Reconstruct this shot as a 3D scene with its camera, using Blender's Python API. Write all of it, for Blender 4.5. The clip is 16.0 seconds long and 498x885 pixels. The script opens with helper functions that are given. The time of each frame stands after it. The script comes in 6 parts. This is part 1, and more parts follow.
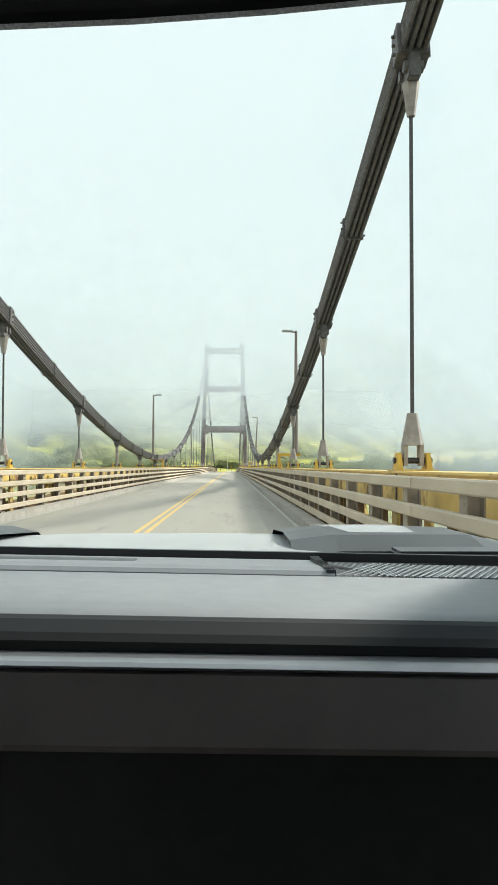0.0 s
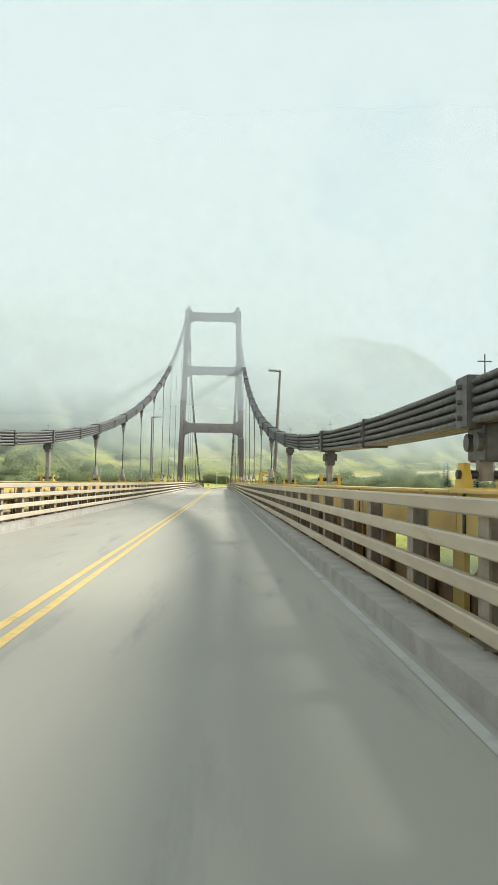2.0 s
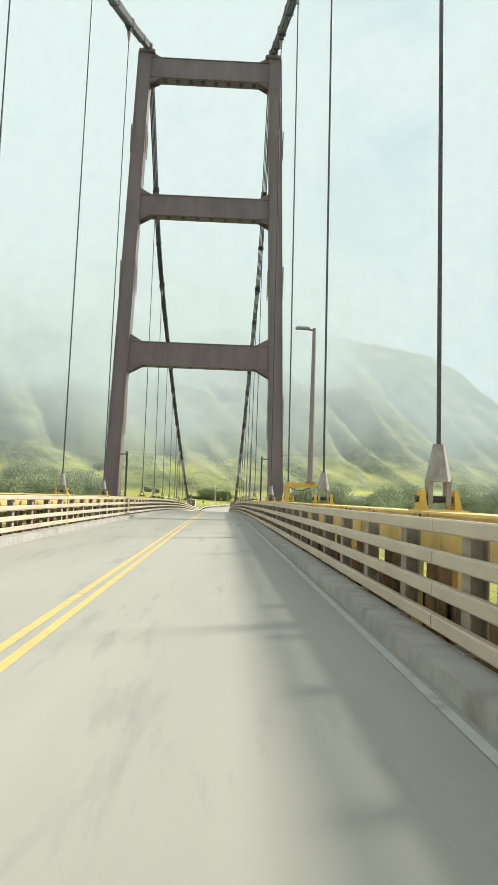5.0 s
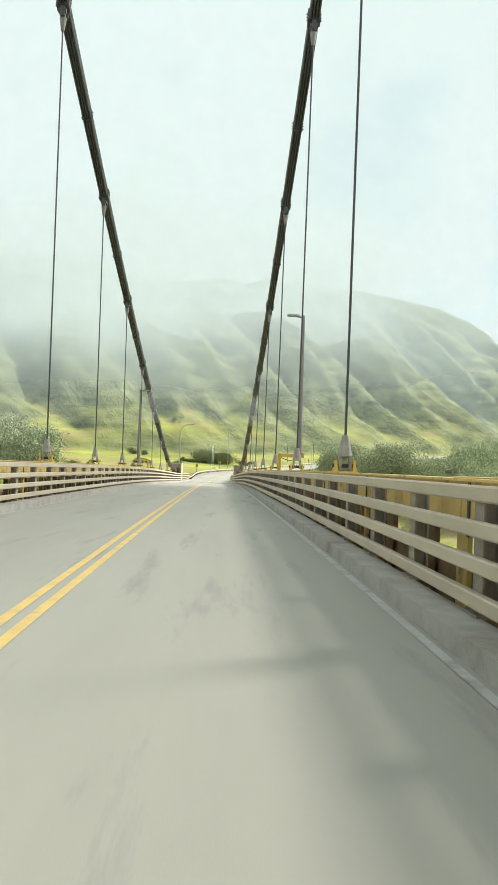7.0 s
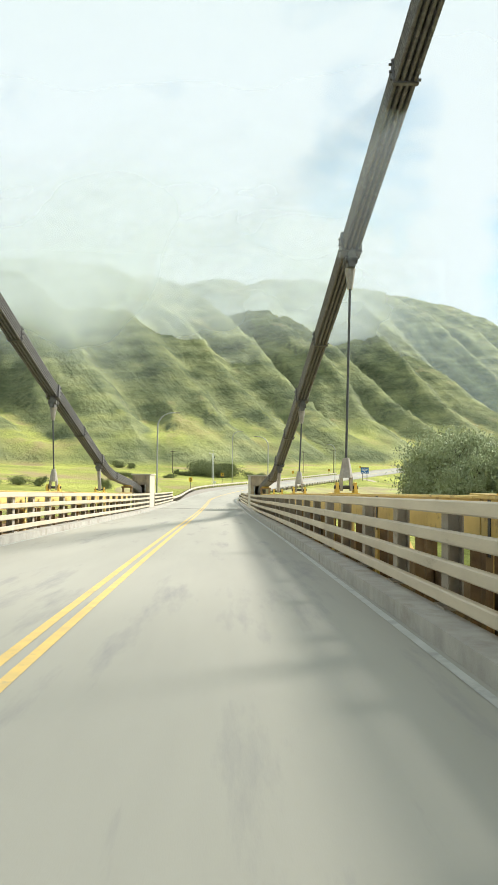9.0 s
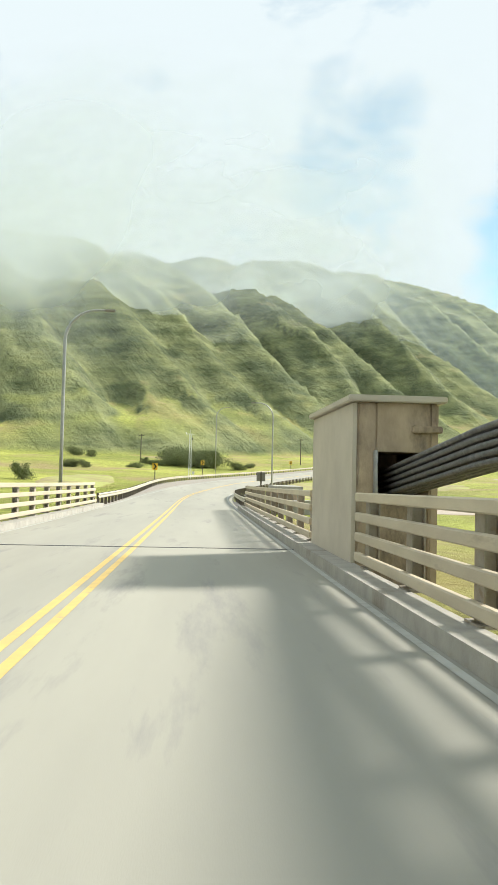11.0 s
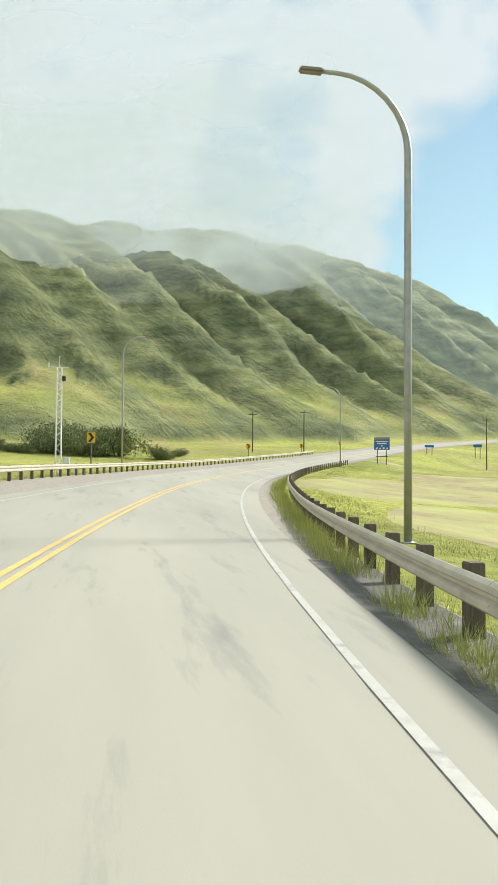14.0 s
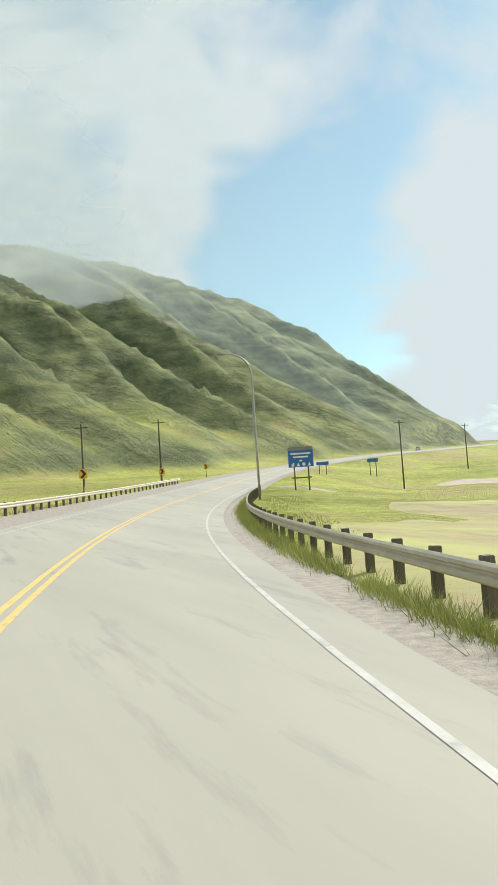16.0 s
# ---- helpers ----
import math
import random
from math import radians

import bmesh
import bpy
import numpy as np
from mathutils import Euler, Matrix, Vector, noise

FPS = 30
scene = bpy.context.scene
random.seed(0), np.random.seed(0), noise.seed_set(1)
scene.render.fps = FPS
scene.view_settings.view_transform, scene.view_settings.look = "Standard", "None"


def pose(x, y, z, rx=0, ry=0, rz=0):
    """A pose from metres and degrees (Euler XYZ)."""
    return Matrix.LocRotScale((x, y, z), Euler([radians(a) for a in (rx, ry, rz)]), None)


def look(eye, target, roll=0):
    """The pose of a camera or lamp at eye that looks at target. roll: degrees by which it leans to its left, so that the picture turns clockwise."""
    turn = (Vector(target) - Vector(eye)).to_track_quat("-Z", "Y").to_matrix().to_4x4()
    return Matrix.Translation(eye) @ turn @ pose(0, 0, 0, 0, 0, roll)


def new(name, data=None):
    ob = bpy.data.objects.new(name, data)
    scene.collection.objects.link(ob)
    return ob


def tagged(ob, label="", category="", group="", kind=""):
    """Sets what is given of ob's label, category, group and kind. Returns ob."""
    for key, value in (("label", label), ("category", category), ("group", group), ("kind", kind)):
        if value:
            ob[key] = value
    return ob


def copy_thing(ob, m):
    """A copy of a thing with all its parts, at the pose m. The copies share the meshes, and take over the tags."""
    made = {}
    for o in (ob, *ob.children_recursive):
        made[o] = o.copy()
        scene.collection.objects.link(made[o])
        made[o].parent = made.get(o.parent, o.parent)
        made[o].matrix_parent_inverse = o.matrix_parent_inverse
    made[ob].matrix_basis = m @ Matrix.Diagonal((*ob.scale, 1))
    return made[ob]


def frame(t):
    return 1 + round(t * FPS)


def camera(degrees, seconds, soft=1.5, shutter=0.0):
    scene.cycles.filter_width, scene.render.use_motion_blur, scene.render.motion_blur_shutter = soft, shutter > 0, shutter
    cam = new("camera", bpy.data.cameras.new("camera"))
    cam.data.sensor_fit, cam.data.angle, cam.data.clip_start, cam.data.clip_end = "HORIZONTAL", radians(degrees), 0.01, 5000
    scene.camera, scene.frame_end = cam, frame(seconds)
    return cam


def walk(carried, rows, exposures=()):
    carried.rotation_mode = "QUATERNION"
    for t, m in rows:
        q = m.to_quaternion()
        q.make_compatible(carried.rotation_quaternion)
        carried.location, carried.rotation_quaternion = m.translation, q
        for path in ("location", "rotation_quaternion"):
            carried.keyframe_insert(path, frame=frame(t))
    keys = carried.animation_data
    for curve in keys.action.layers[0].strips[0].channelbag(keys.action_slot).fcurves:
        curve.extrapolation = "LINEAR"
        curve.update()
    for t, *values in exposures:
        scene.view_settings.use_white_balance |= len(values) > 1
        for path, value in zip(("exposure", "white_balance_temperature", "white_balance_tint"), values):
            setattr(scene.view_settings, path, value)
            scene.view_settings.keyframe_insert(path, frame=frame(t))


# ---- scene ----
cam = camera(36.32, 16.0)
# seconds, x, y, z, yaw, pitch, roll
ROWS = [
    (0, 2.207, -0.004, 1.589, -1.292, 1.732, 0.121),
    (0.5, 2.314, 16.377, 1.543, -1.542, 1.863, 0.258),
    (1, 2.354, 32.829, 1.515, -1.757, 2.059, 0.542),
    (1.5, 2.361, 49.012, 1.481, -1.900, 2.474, 0.886),
    (2, 2.259, 65.038, 1.451, -2.002, 2.887, 0.759),
    (2.5, 2.163, 80.990, 1.433, -2.057, 3.365, 1.715),
    (3, 2.134, 96.895, 1.352, -2.013, 3.751, 1.614),
    (3.5, 2.081, 112.836, 1.272, -2.023, 4.085, 1.718),
    (4, 2.083, 128.799, 1.207, -2.099, 4.180, 1.803),
    (4.5, 2.094, 144.660, 1.177, -1.969, 4.090, 1.408),
    (5, 2.113, 160.212, 1.229, -1.940, 4.187, 1.970),
    (5.5, 2.125, 175.663, 1.297, -1.996, 4.114, 2.788),
    (6, 2.112, 191.241, 1.308, -2.100, 3.486, 3.060),
    (6.5, 2.056, 207.158, 1.198, -2.208, 2.023, 2.45),
    (7, 1.968, 223.258, 1.061, -2.155, 1.419, 2.076),
    (7.5, 1.950, 239.263, 0.922, -2.094, 1.147, 1.990),
    (8, 1.890, 255.247, 0.776, -1.916, 1.598, 1.094),
    (8.5, 1.869, 269.989, 0.590, -1.877, 2.107, 0.587),
    (9, 1.891, 283.594, 0.357, -2.016, 2.440, 0.612),
    (9.5, 1.918, 296.621, 0.078, -2.280, 2.602, 0.927),
    (10, 1.915, 309.625, -0.244, -2.615, 2.600, 1.290),
    (10.5, 1.844, 323.138, -0.608, -2.981, 2.438, 1.460),
    (11, 1.744, 336.951, -1.001, -3.540, 2.113, 1.329),
    (11.5, 1.788, 350.797, -1.253, -3.988, 1.654, 1.379),
    (12, 1.843, 364.528, -1.514, -4.566, 1.164, 1.563),
    (12.5, 1.957, 378.497, -1.776, -5.194, 0.681, 1.580),
    (13, 2.130, 392.621, -1.979, -6.270, 0.609, 1.874),
    (13.5, 2.630, 407.134, -2.058, -7.890, 1.040, 1.792),
    (14, 3.657, 421.826, -2.137, -10.317, 1.858, 0.417),
    (14.5, 5.196, 436.783, -2.101, -13.524, 2.770, -0.981),
    (15, 7.032, 451.503, -1.978, -17.203, 3.507, -2.461),
    (15.5, 9.497, 465.768, -1.808, -20.816, 3.949, -3.799),
    (16, 12.370, 479.271, -1.625, -24.077, 3.997, -3.915),
]
walk(cam, [(t, look((x, y, z), (x - math.sin(radians(w)) * math.cos(radians(p)), y + math.cos(radians(w)) * math.cos(radians(p)),
                                z + math.sin(radians(p))), r)) for t, x, y, z, w, p, r in ROWS], [(0.0, 0.76), (2.5, 0.6), (4.0, 0.58), (7.0, 0.74), (9.0, 0.76), (11.0, 0.7), (12.5, 0.64), (14.5, 0.5), (16.0, 0.42)])

# ---------------------------------------------------------------- light
SUN_AZ, SUN_EL = 63.0, 35.0
world = bpy.data.worlds.new("sky")
scene.world = world
world.use_nodes = True
wn, wl = world.node_tree.nodes, world.node_tree.links
wn.clear()


def wnode(kind, **values):
    n = wn.new(kind)
    for k, v in values.items():
        n.inputs[k].default_value = v
    return n


sky_tex = wn.new("ShaderNodeTexSky")
sky_tex.sky_type, sky_tex.sun_disc = "NISHITA", False
sky_tex.sun_elevation, sky_tex.sun_rotation = radians(SUN_EL), radians(SUN_AZ)
sky_tex.air_density, sky_tex.dust_density = 1.0, 0.3
bg_sky = wnode("ShaderNodeBackground", Strength=0.098)
sky_tint = wn.new("ShaderNodeMix")
sky_tint.data_type, sky_tint.blend_type = "RGBA", "MULTIPLY"
sky_tint.inputs["Factor"].default_value = 1.0
sky_tint.inputs["B"].default_value = (0.9, 1.14, 1.0, 1)
wl.new(sky_tex.outputs[0], sky_tint.inputs["A"])
wl.new(sky_tint.outputs["Result"], bg_sky.inputs["Color"])
# soft broken cloud, thicker over the river and to the left of the road
coord = wn.new("ShaderNodeTexCoord")
sep = wn.new("ShaderNodeSeparateXYZ")
wl.new(coord.outputs["Generated"], sep.inputs[0])
lift = wn.new("ShaderNodeMath")
lift.operation = "ADD"
lift.inputs[1].default_value = 0.35
wl.new(sep.outputs["Z"], lift.inputs[0])
flat = wn.new("ShaderNodeVectorMath")
flat.operation = "DIVIDE"
comb = wn.new("ShaderNodeCombineXYZ")
for i in range(3):
    wl.new(lift.outputs[0], comb.inputs[i])
wl.new(coord.outputs["Generated"], flat.inputs[0])
wl.new(comb.outputs[0], flat.inputs[1])
cloud_noise = wnode("ShaderNodeTexNoise", Scale=4.2, Detail=8.0, Roughness=0.6, Distortion=0.3)
wl.new(flat.outputs[0], cloud_noise.inputs["Vector"])
# direction term: more cloud towards -x, less towards +x
tilt = wn.new("ShaderNodeMath")
tilt.operation = "MULTIPLY_ADD"
tilt.inputs[1].default_value = -0.16
tilt.inputs[2].default_value = 0.23
wl.new(sep.outputs["X"], tilt.inputs[0])
total = wn.new("ShaderNodeMath")
total.operation = "ADD"
wl.new(cloud_noise.outputs["Fac"], total.inputs[0])
wl.new(tilt.outputs[0], total.inputs[1])
# clear gaps between the clouds: azimuth (right of +y), elevation, width in degrees, depth
for az, el, wd, deep in ((30.5, 17.0, 9.0, 0.34), (25.0, 13.0, 5.0, 0.12), (11.0, 30.0, 6.0, 0.18), (14.0, 24.5, 3.0, 0.1), (7.5, 20.5, 3.4, 0.08), (41.5, 14.0, 7.0, -0.34), (42.0, 21.0, 4.0, -0.2), (22.0, 26.0, 4.0, -0.1), (60.0, 40.0, 20.0, 0.25), (-120.0, 50.0, 30.0, 0.2)):
    dot = wn.new("ShaderNodeVectorMath")
    dot.operation = "DOT_PRODUCT"
    wl.new(coord.outputs["Generated"], dot.inputs[0])
    dot.inputs[1].default_value = (math.sin(radians(az)) * math.cos(radians(el)), math.cos(radians(az)) * math.cos(radians(el)), math.sin(radians(el)))
    gap = wn.new("ShaderNodeMapRange")
    gap.interpolation_type = "SMOOTHSTEP"
    for key, value in (("From Min", math.cos(radians(wd * 1.5))), ("From Max", math.cos(radians(wd * 0.2))), ("To Min", 0.0), ("To Max", deep)):
        gap.inputs[key].default_value = value
    wl.new(dot.outputs["Value"], gap.inputs["Value"])
    less = wn.new("ShaderNodeMath")
    less.operation = "SUBTRACT"
    wl.new(total.outputs[0], less.inputs[0])
    wl.new(gap.outputs[0], less.inputs[1])
    total = less
ramp = wn.new("ShaderNodeValToRGB")
ramp.color_ramp.elements[0].position, ramp.color_ramp.elements[1].position = 0.42, 0.64
wl.new(total.outputs[0], ramp.inputs["Fac"])
bg_cloud = wnode("ShaderNodeBackground", Color=(0.82, 0.92, 0.95, 1), Strength=0.64)
mix_sky = wn.new("ShaderNodeMixShader")
veil = wn.new("ShaderNodeMapRange")
veil.inputs["To Min"].default_value = 0.22
wl.new(ramp.outputs["Color"], veil.inputs["Value"])
wl.new(veil.outputs[0], mix_sky.inputs["Fac"])
wl.new(bg_sky.outputs[0], mix_sky.inputs[1])
wl.new(bg_cloud.outputs[0], mix_sky.inputs[2])
w_out = wn.new("ShaderNodeOutputWorld")
wl.new(mix_sky.outputs[0], w_out.inputs["Surface"])

sun = new("sun", bpy.data.lights.new("sun", "SUN"))
sun.data.energy, sun.data.angle, sun.data.color = 4.4, radians(9.0), (1.0, 0.96, 0.88)
sun.matrix_world = look((math.sin(radians(SUN_AZ)) * 300, math.cos(radians(SUN_AZ)) * 300, 300 * math.tan(radians(SUN_EL))), (0, 0, 0))
sun.location = (300, 200, 250)


# ---------------------------------------------------------------- materials
def material(name, base, dark=None, scale=6.0, rough=0.6, metal=0.0, bump=0.0, bump_scale=40.0, stain=None, stain_scale=1.0,
             stain_at=(0.55, 0.7), spread=0.0, specular=0.5, stretch=(1, 1, 1)):
    """A surface with two scales of variation, optional stains with their own colour, and fine relief."""
    m = bpy.data.materials.new(name)
    m.use_nodes = True
    nt = m.node_tree
    n, l = nt.nodes, nt.links
    bsdf = n["Principled BSDF"]
    bsdf.inputs["Roughness"].default_value, bsdf.inputs["Metallic"].default_value = rough, metal
    bsdf.inputs["Specular IOR Level"].default_value = specular
    tc = n.new("ShaderNodeTexCoord")
    mp = n.new("ShaderNodeMapping")
    mp.inputs["Scale"].default_value = stretch
    geo = n.new("ShaderNodeNewGeometry")
    l.new(geo.outputs["Position"], mp.inputs["Vector"])
    dark = dark or tuple(c * 0.7 for c in base)
    t1 = n.new("ShaderNodeTexNoise")
    t1.inputs["Scale"].default_value, t1.inputs["Detail"].default_value, t1.inputs["Roughness"].default_value = scale, 6.0, 0.6
    l.new(mp.outputs[0], t1.inputs["Vector"])
    r1 = n.new("ShaderNodeValToRGB")
    r1.color_ramp.elements[0].color, r1.color_ramp.elements[1].color = (*dark, 1), (*base, 1)
    r1.color_ramp.elements[0].position, r1.color_ramp.elements[1].position = 0.3, 0.65
    l.new(t1.outputs["Fac"], r1.inputs["Fac"])
    colour = r1.outputs["Color"]
    if stain:
        t2 = n.new("ShaderNodeTexNoise")
        t2.inputs["Scale"].default_value, t2.inputs["Detail"].default_value, t2.inputs["Roughness"].default_value = stain_scale, 8.0, 0.65
        l.new(mp.outputs[0], t2.inputs["Vector"])
        r2 = n.new("ShaderNodeValToRGB")
        r2.color_ramp.elements[0].position, r2.color_ramp.elements[1].position = stain_at
        l.new(t2.outputs["Fac"], r2.inputs["Fac"])
        mx = n.new("ShaderNodeMix")
        mx.data_type = "RGBA"
        l.new(r2.outputs["Color"], mx.inputs["Factor"])
        l.new(colour, mx.inputs["A"])
        mx.inputs["B"].default_value = (*stain, 1)
        colour = mx.outputs["Result"]
    if spread:
        info = n.new("ShaderNodeObjectInfo")
        hs = n.new("ShaderNodeHueSaturation")
        ma = n.new("ShaderNodeMapRange")
        ma.inputs["To Min"].default_value, ma.inputs["To Max"].default_value = 1 - spread, 1 + spread
        l.new(info.outputs["Random"], ma.inputs["Value"])
        l.new(ma.outputs[0], hs.inputs["Value"])
        l.new(colour, hs.inputs["Color"])
        colour = hs.outputs["Color"]
    l.new(colour, bsdf.inputs["Base Color"])
    if bump:
        t3 = n.new("ShaderNodeTexNoise")
        t3.inputs["Scale"].default_value, t3.inputs["Detail"].default_value = bump_scale, 4.0
        l.new(mp.outputs[0], t3.inputs["Vector"])
        b = n.new("ShaderNodeBump")
        b.inputs["Strength"].default_value, b.inputs["Distance"].default_value = bump, 0.02
        l.new(t3.outputs["Fac"], b.inputs["Height"])
        l.new(b.outputs[0], bsdf.inputs["Normal"])
    return m


ASPHALT = material("asphalt", (0.36, 0.345, 0.285), (0.29, 0.28, 0.235), 0.35, 0.85, bump=0.04, bump_scale=160, stain=(0.22, 0.215, 0.2), stain_scale=1.6, stain_at=(0.56, 0.75), stretch=(1, 0.12, 1))
GRAVEL = material("gravel", (0.36, 0.32, 0.27), (0.22, 0.2, 0.17), 5.0, 0.95, bump=0.8, bump_scale=30)
CONCRETE = material("concrete", (0.4, 0.38, 0.33), (0.29, 0.275, 0.24), 2.0, 0.85, bump=0.3, stain=(0.22, 0.19, 0.15), stain_scale=0.7, stain_at=(0.56, 0.72))
OLD_CONCRETE = material("old_concrete", (0.46, 0.36, 0.25), (0.26, 0.2, 0.14), 1.6, 0.9, bump=0.6, bump_scale=14, stain=(0.13, 0.1, 0.075), stain_scale=1.1, stain_at=(0.5, 0.66), stretch=(1, 1, 0.5))
WHITE_PANEL = material("white_panel", (0.52, 0.47, 0.38), (0.43, 0.385, 0.31), 1.0, 0.6, stain=(0.4, 0.37, 0.3), stain_scale=1.3, stain_at=(0.6, 0.8), bump=0.1)
RAIL = material("rail_paint", (0.55, 0.475, 0.345), (0.44, 0.375, 0.27), 3.0, 0.55, bump=0.1, stain=(0.28, 0.22, 0.16), stain_scale=2.4, stain_at=(0.62, 0.76), spread=0.06, stretch=(1, 0.25, 1))
POST = material("post_steel", (0.36, 0.32, 0.255), (0.25, 0.22, 0.175), 5.0, 0.6, metal=0.1, bump=0.2, stain=(0.2, 0.12, 0.06), stain_scale=3.0, stain_at=(0.6, 0.75), spread=0.15)
YELLOW = material("yellow_steel", (0.68, 0.5, 0.17), (0.58, 0.41, 0.12), 2.2, 0.5, bump=0.1, stain=(0.17, 0.085, 0.04), stain_scale=1.5, stain_at=(0.56, 0.68), spread=0.1)
YELLOW_CLEAN = material("yellow_bracket", (0.66, 0.42, 0.05), (0.52, 0.32, 0.04), 3.0, 0.45, stain=(0.25, 0.12, 0.04), stain_scale=2.2, stain_at=(0.66, 0.74))
STRAND = material("cable_strand", (0.15, 0.145, 0.14), (0.07, 0.068, 0.066), 9.0, 0.55, metal=0.2, bump=0.5, bump_scale=60, stain=(0.28, 0.27, 0.25), stain_scale=6.0, stain_at=(0.58, 0.72))
CLAMP = material("cable_clamp", (0.15, 0.145, 0.135), (0.07, 0.068, 0.065), 6.0, 0.55, metal=0.2, bump=0.3)
SOCKET = material("zinc_socket", (0.36, 0.33, 0.28), (0.24, 0.21, 0.18), 5.0, 0.55, metal=0.25, bump=0.2, stain=(0.2, 0.11, 0.05), stain_scale=4.0, stain_at=(0.6, 0.75))
ROPE = material("wire_rope", (0.1, 0.1, 0.095), (0.05, 0.05, 0.05), 20.0, 0.5, metal=0.4)
RUST = material("rusty_girder", (0.3, 0.2, 0.1), (0.16, 0.1, 0.055), 2.0, 0.8, bump=0.3, stain=(0.09, 0.06, 0.04), stain_scale=1.3, stain_at=(0.5, 0.66), spread=0.12)
TOWER = material("tower_steel", (0.22, 0.165, 0.15), (0.16, 0.12, 0.11), 1.2, 0.6, bump=0.15, stain=(0.2, 0.17, 0.15), stain_scale=0.8, stain_at=(0.58, 0.75), stretch=(1, 1, 0.3))
GALV = material("galvanised", (0.42, 0.42, 0.4), (0.32, 0.32, 0.31), 4.0, 0.45, metal=0.5, bump=0.05)
LAMP_POST = material("weathered_lamp_post", (0.3, 0.26, 0.22), (0.2, 0.17, 0.14), 3.0, 0.6, metal=0.2, stretch=(1, 1, 0.2))
DARK = material("dark_metal", (0.05, 0.05, 0.05), (0.03, 0.03, 0.03), 8.0, 0.5)
PAINT_Y = material("yellow_road_paint", (0.68, 0.47, 0.14), (0.52, 0.38, 0.15), 3.0, 0.7, stain=(0.3, 0.27, 0.2), stain_scale=4.0, stain_at=(0.58, 0.72))
PAINT_W = material("white_road_paint", (0.46, 0.46, 0.42), (0.38, 0.38, 0.34), 3.0, 0.7, stain=(0.27, 0.265, 0.245), stain_scale=2.0, stain_at=(0.54, 0.7))
GUARD = material("guardrail_zinc", (0.58, 0.53, 0.42), (0.45, 0.41, 0.33), 2.0, 0.5, metal=0.15, stain=(0.4, 0.32, 0.2), stain_scale=1.5, stain_at=(0.6, 0.75), stretch=(1, 1, 1))
WOOD = material("weathered_wood", (0.15, 0.125, 0.09), (0.07, 0.058, 0.042), 5.0, 0.85, bump=0.5, stretch=(1, 1, 0.15))
SIGN_BLUE = material("sign_blue", (0.02, 0.13, 0.4), (0.018, 0.11, 0.34), 2.0, 0.4)
SIGN_YELLOW = material("sign_yellow", (0.75, 0.45, 0.02), (0.68, 0.4, 0.02), 2.0, 0.4)
SIGN_BLACK = material("sign_black", (0.015, 0.015, 0.015), (0.01, 0.01, 0.01), 2.0, 0.5)
SIGN_WHITE = material("sign_white", (0.75, 0.76, 0.76), (0.65, 0.66, 0.66), 2.0, 0.45)
SIGN_BACK = material("sign_back", (0.26, 0.24, 0.2), (0.2, 0.18, 0.15), 2.0, 0.5, metal=0.3)
BARK = material("bark", (0.13, 0.1, 0.075), (0.07, 0.055, 0.04), 8.0, 0.9, bump=0.4)
LEAF = material("leaf_green", (0.42, 0.46, 0.27), (0.3, 0.34, 0.19), 1.2, 0.7, specular=0.2, spread=0.15)
LEAF_DARK = material("spruce_green", (0.035, 0.06, 0.03), (0.018, 0.03, 0.016), 1.0, 0.8, specular=0.2, spread=0.15)
WILLOW = material("willow_leaf", (0.22, 0.25, 0.12), (0.13, 0.15, 0.07), 0.9, 0.85, specular=0.05, spread=0.12)
SOIL = material("dark_verge_soil", (0.13, 0.125, 0.11), (0.07, 0.068, 0.06), 1.2, 0.95, bump=0.6, bump_scale=25, stain=(0.25, 0.24, 0.21), stain_scale=0.6)
BLADE = material("grass_blade", (0.42, 0.44, 0.12), (0.26, 0.28, 0.08), 0.25, 0.7, specular=0.2)


# ---------------------------------------------------------------- mesh helpers
def part(name, bm, mat, parent=None, label="", smooth=False):
    me = bpy.data.meshes.new(name)
    bm.to_mesh(me)
    bm.free()
    me.materials.append(mat)
    if smooth:
        me.polygons.foreach_set("use_smooth", [True] * len(me.polygons))
    ob = new(name, me)
    ob.parent = parent
    return tagged(ob, label) if label else ob


def thing(name, label, category, group="", kind="", at=(0, 0, 0)):
    ob = new(name)
    ob.location = at
    return tagged(ob, label, category, group, kind)


def box(bm, x0, x1, y0, y1, z0, z1, bevel=0.0):
    r = bmesh.ops.create_cube(bm, size=1.0, matrix=Matrix.Translation(((x0 + x1) / 2, (y0 + y1) / 2, (z0 + z1) / 2)) @ Matrix.Diagonal((x1 - x0, y1 - y0, z1 - z0, 1)))
    if bevel:
        edges = list({e for v in r["verts"] for e in v.link_edges})
        bmesh.ops.bevel(bm, geom=edges, offset=bevel, segments=2, affect="EDGES")
    return r["verts"]


def rod(bm, a, b, r0, r1=None, n=10):
    a, b = Vector(a), Vector(b)
    q = (b - a).to_track_quat("Z", "Y").to_matrix().to_4x4()
    bmesh.ops.create_cone(bm, cap_ends=True, segments=n, radius1=r0, radius2=r0 if r1 is None else r1, depth=(b - a).length, matrix=Matrix.Translation((a + b) / 2) @ q)


def beam(bm, a, b, w, h):
    """A square bar from a to b: w across (level), h upright."""
    a, b = Vector(a), Vector(b)
    d = (b - a).normalized()
    side = d.cross(Vector((0, 0, 1)))
    side = side.normalized() if side.length > 1e-3 else Vector((1, 0, 0))
    up = side.cross(d)
    m = Matrix((side, d, up)).transposed().to_4x4()
    bmesh.ops.create_cube(bm, size=1.0, matrix=Matrix.Translation((a + b) / 2) @ m @ Matrix.Diagonal((w, (b - a).length, h, 1)))


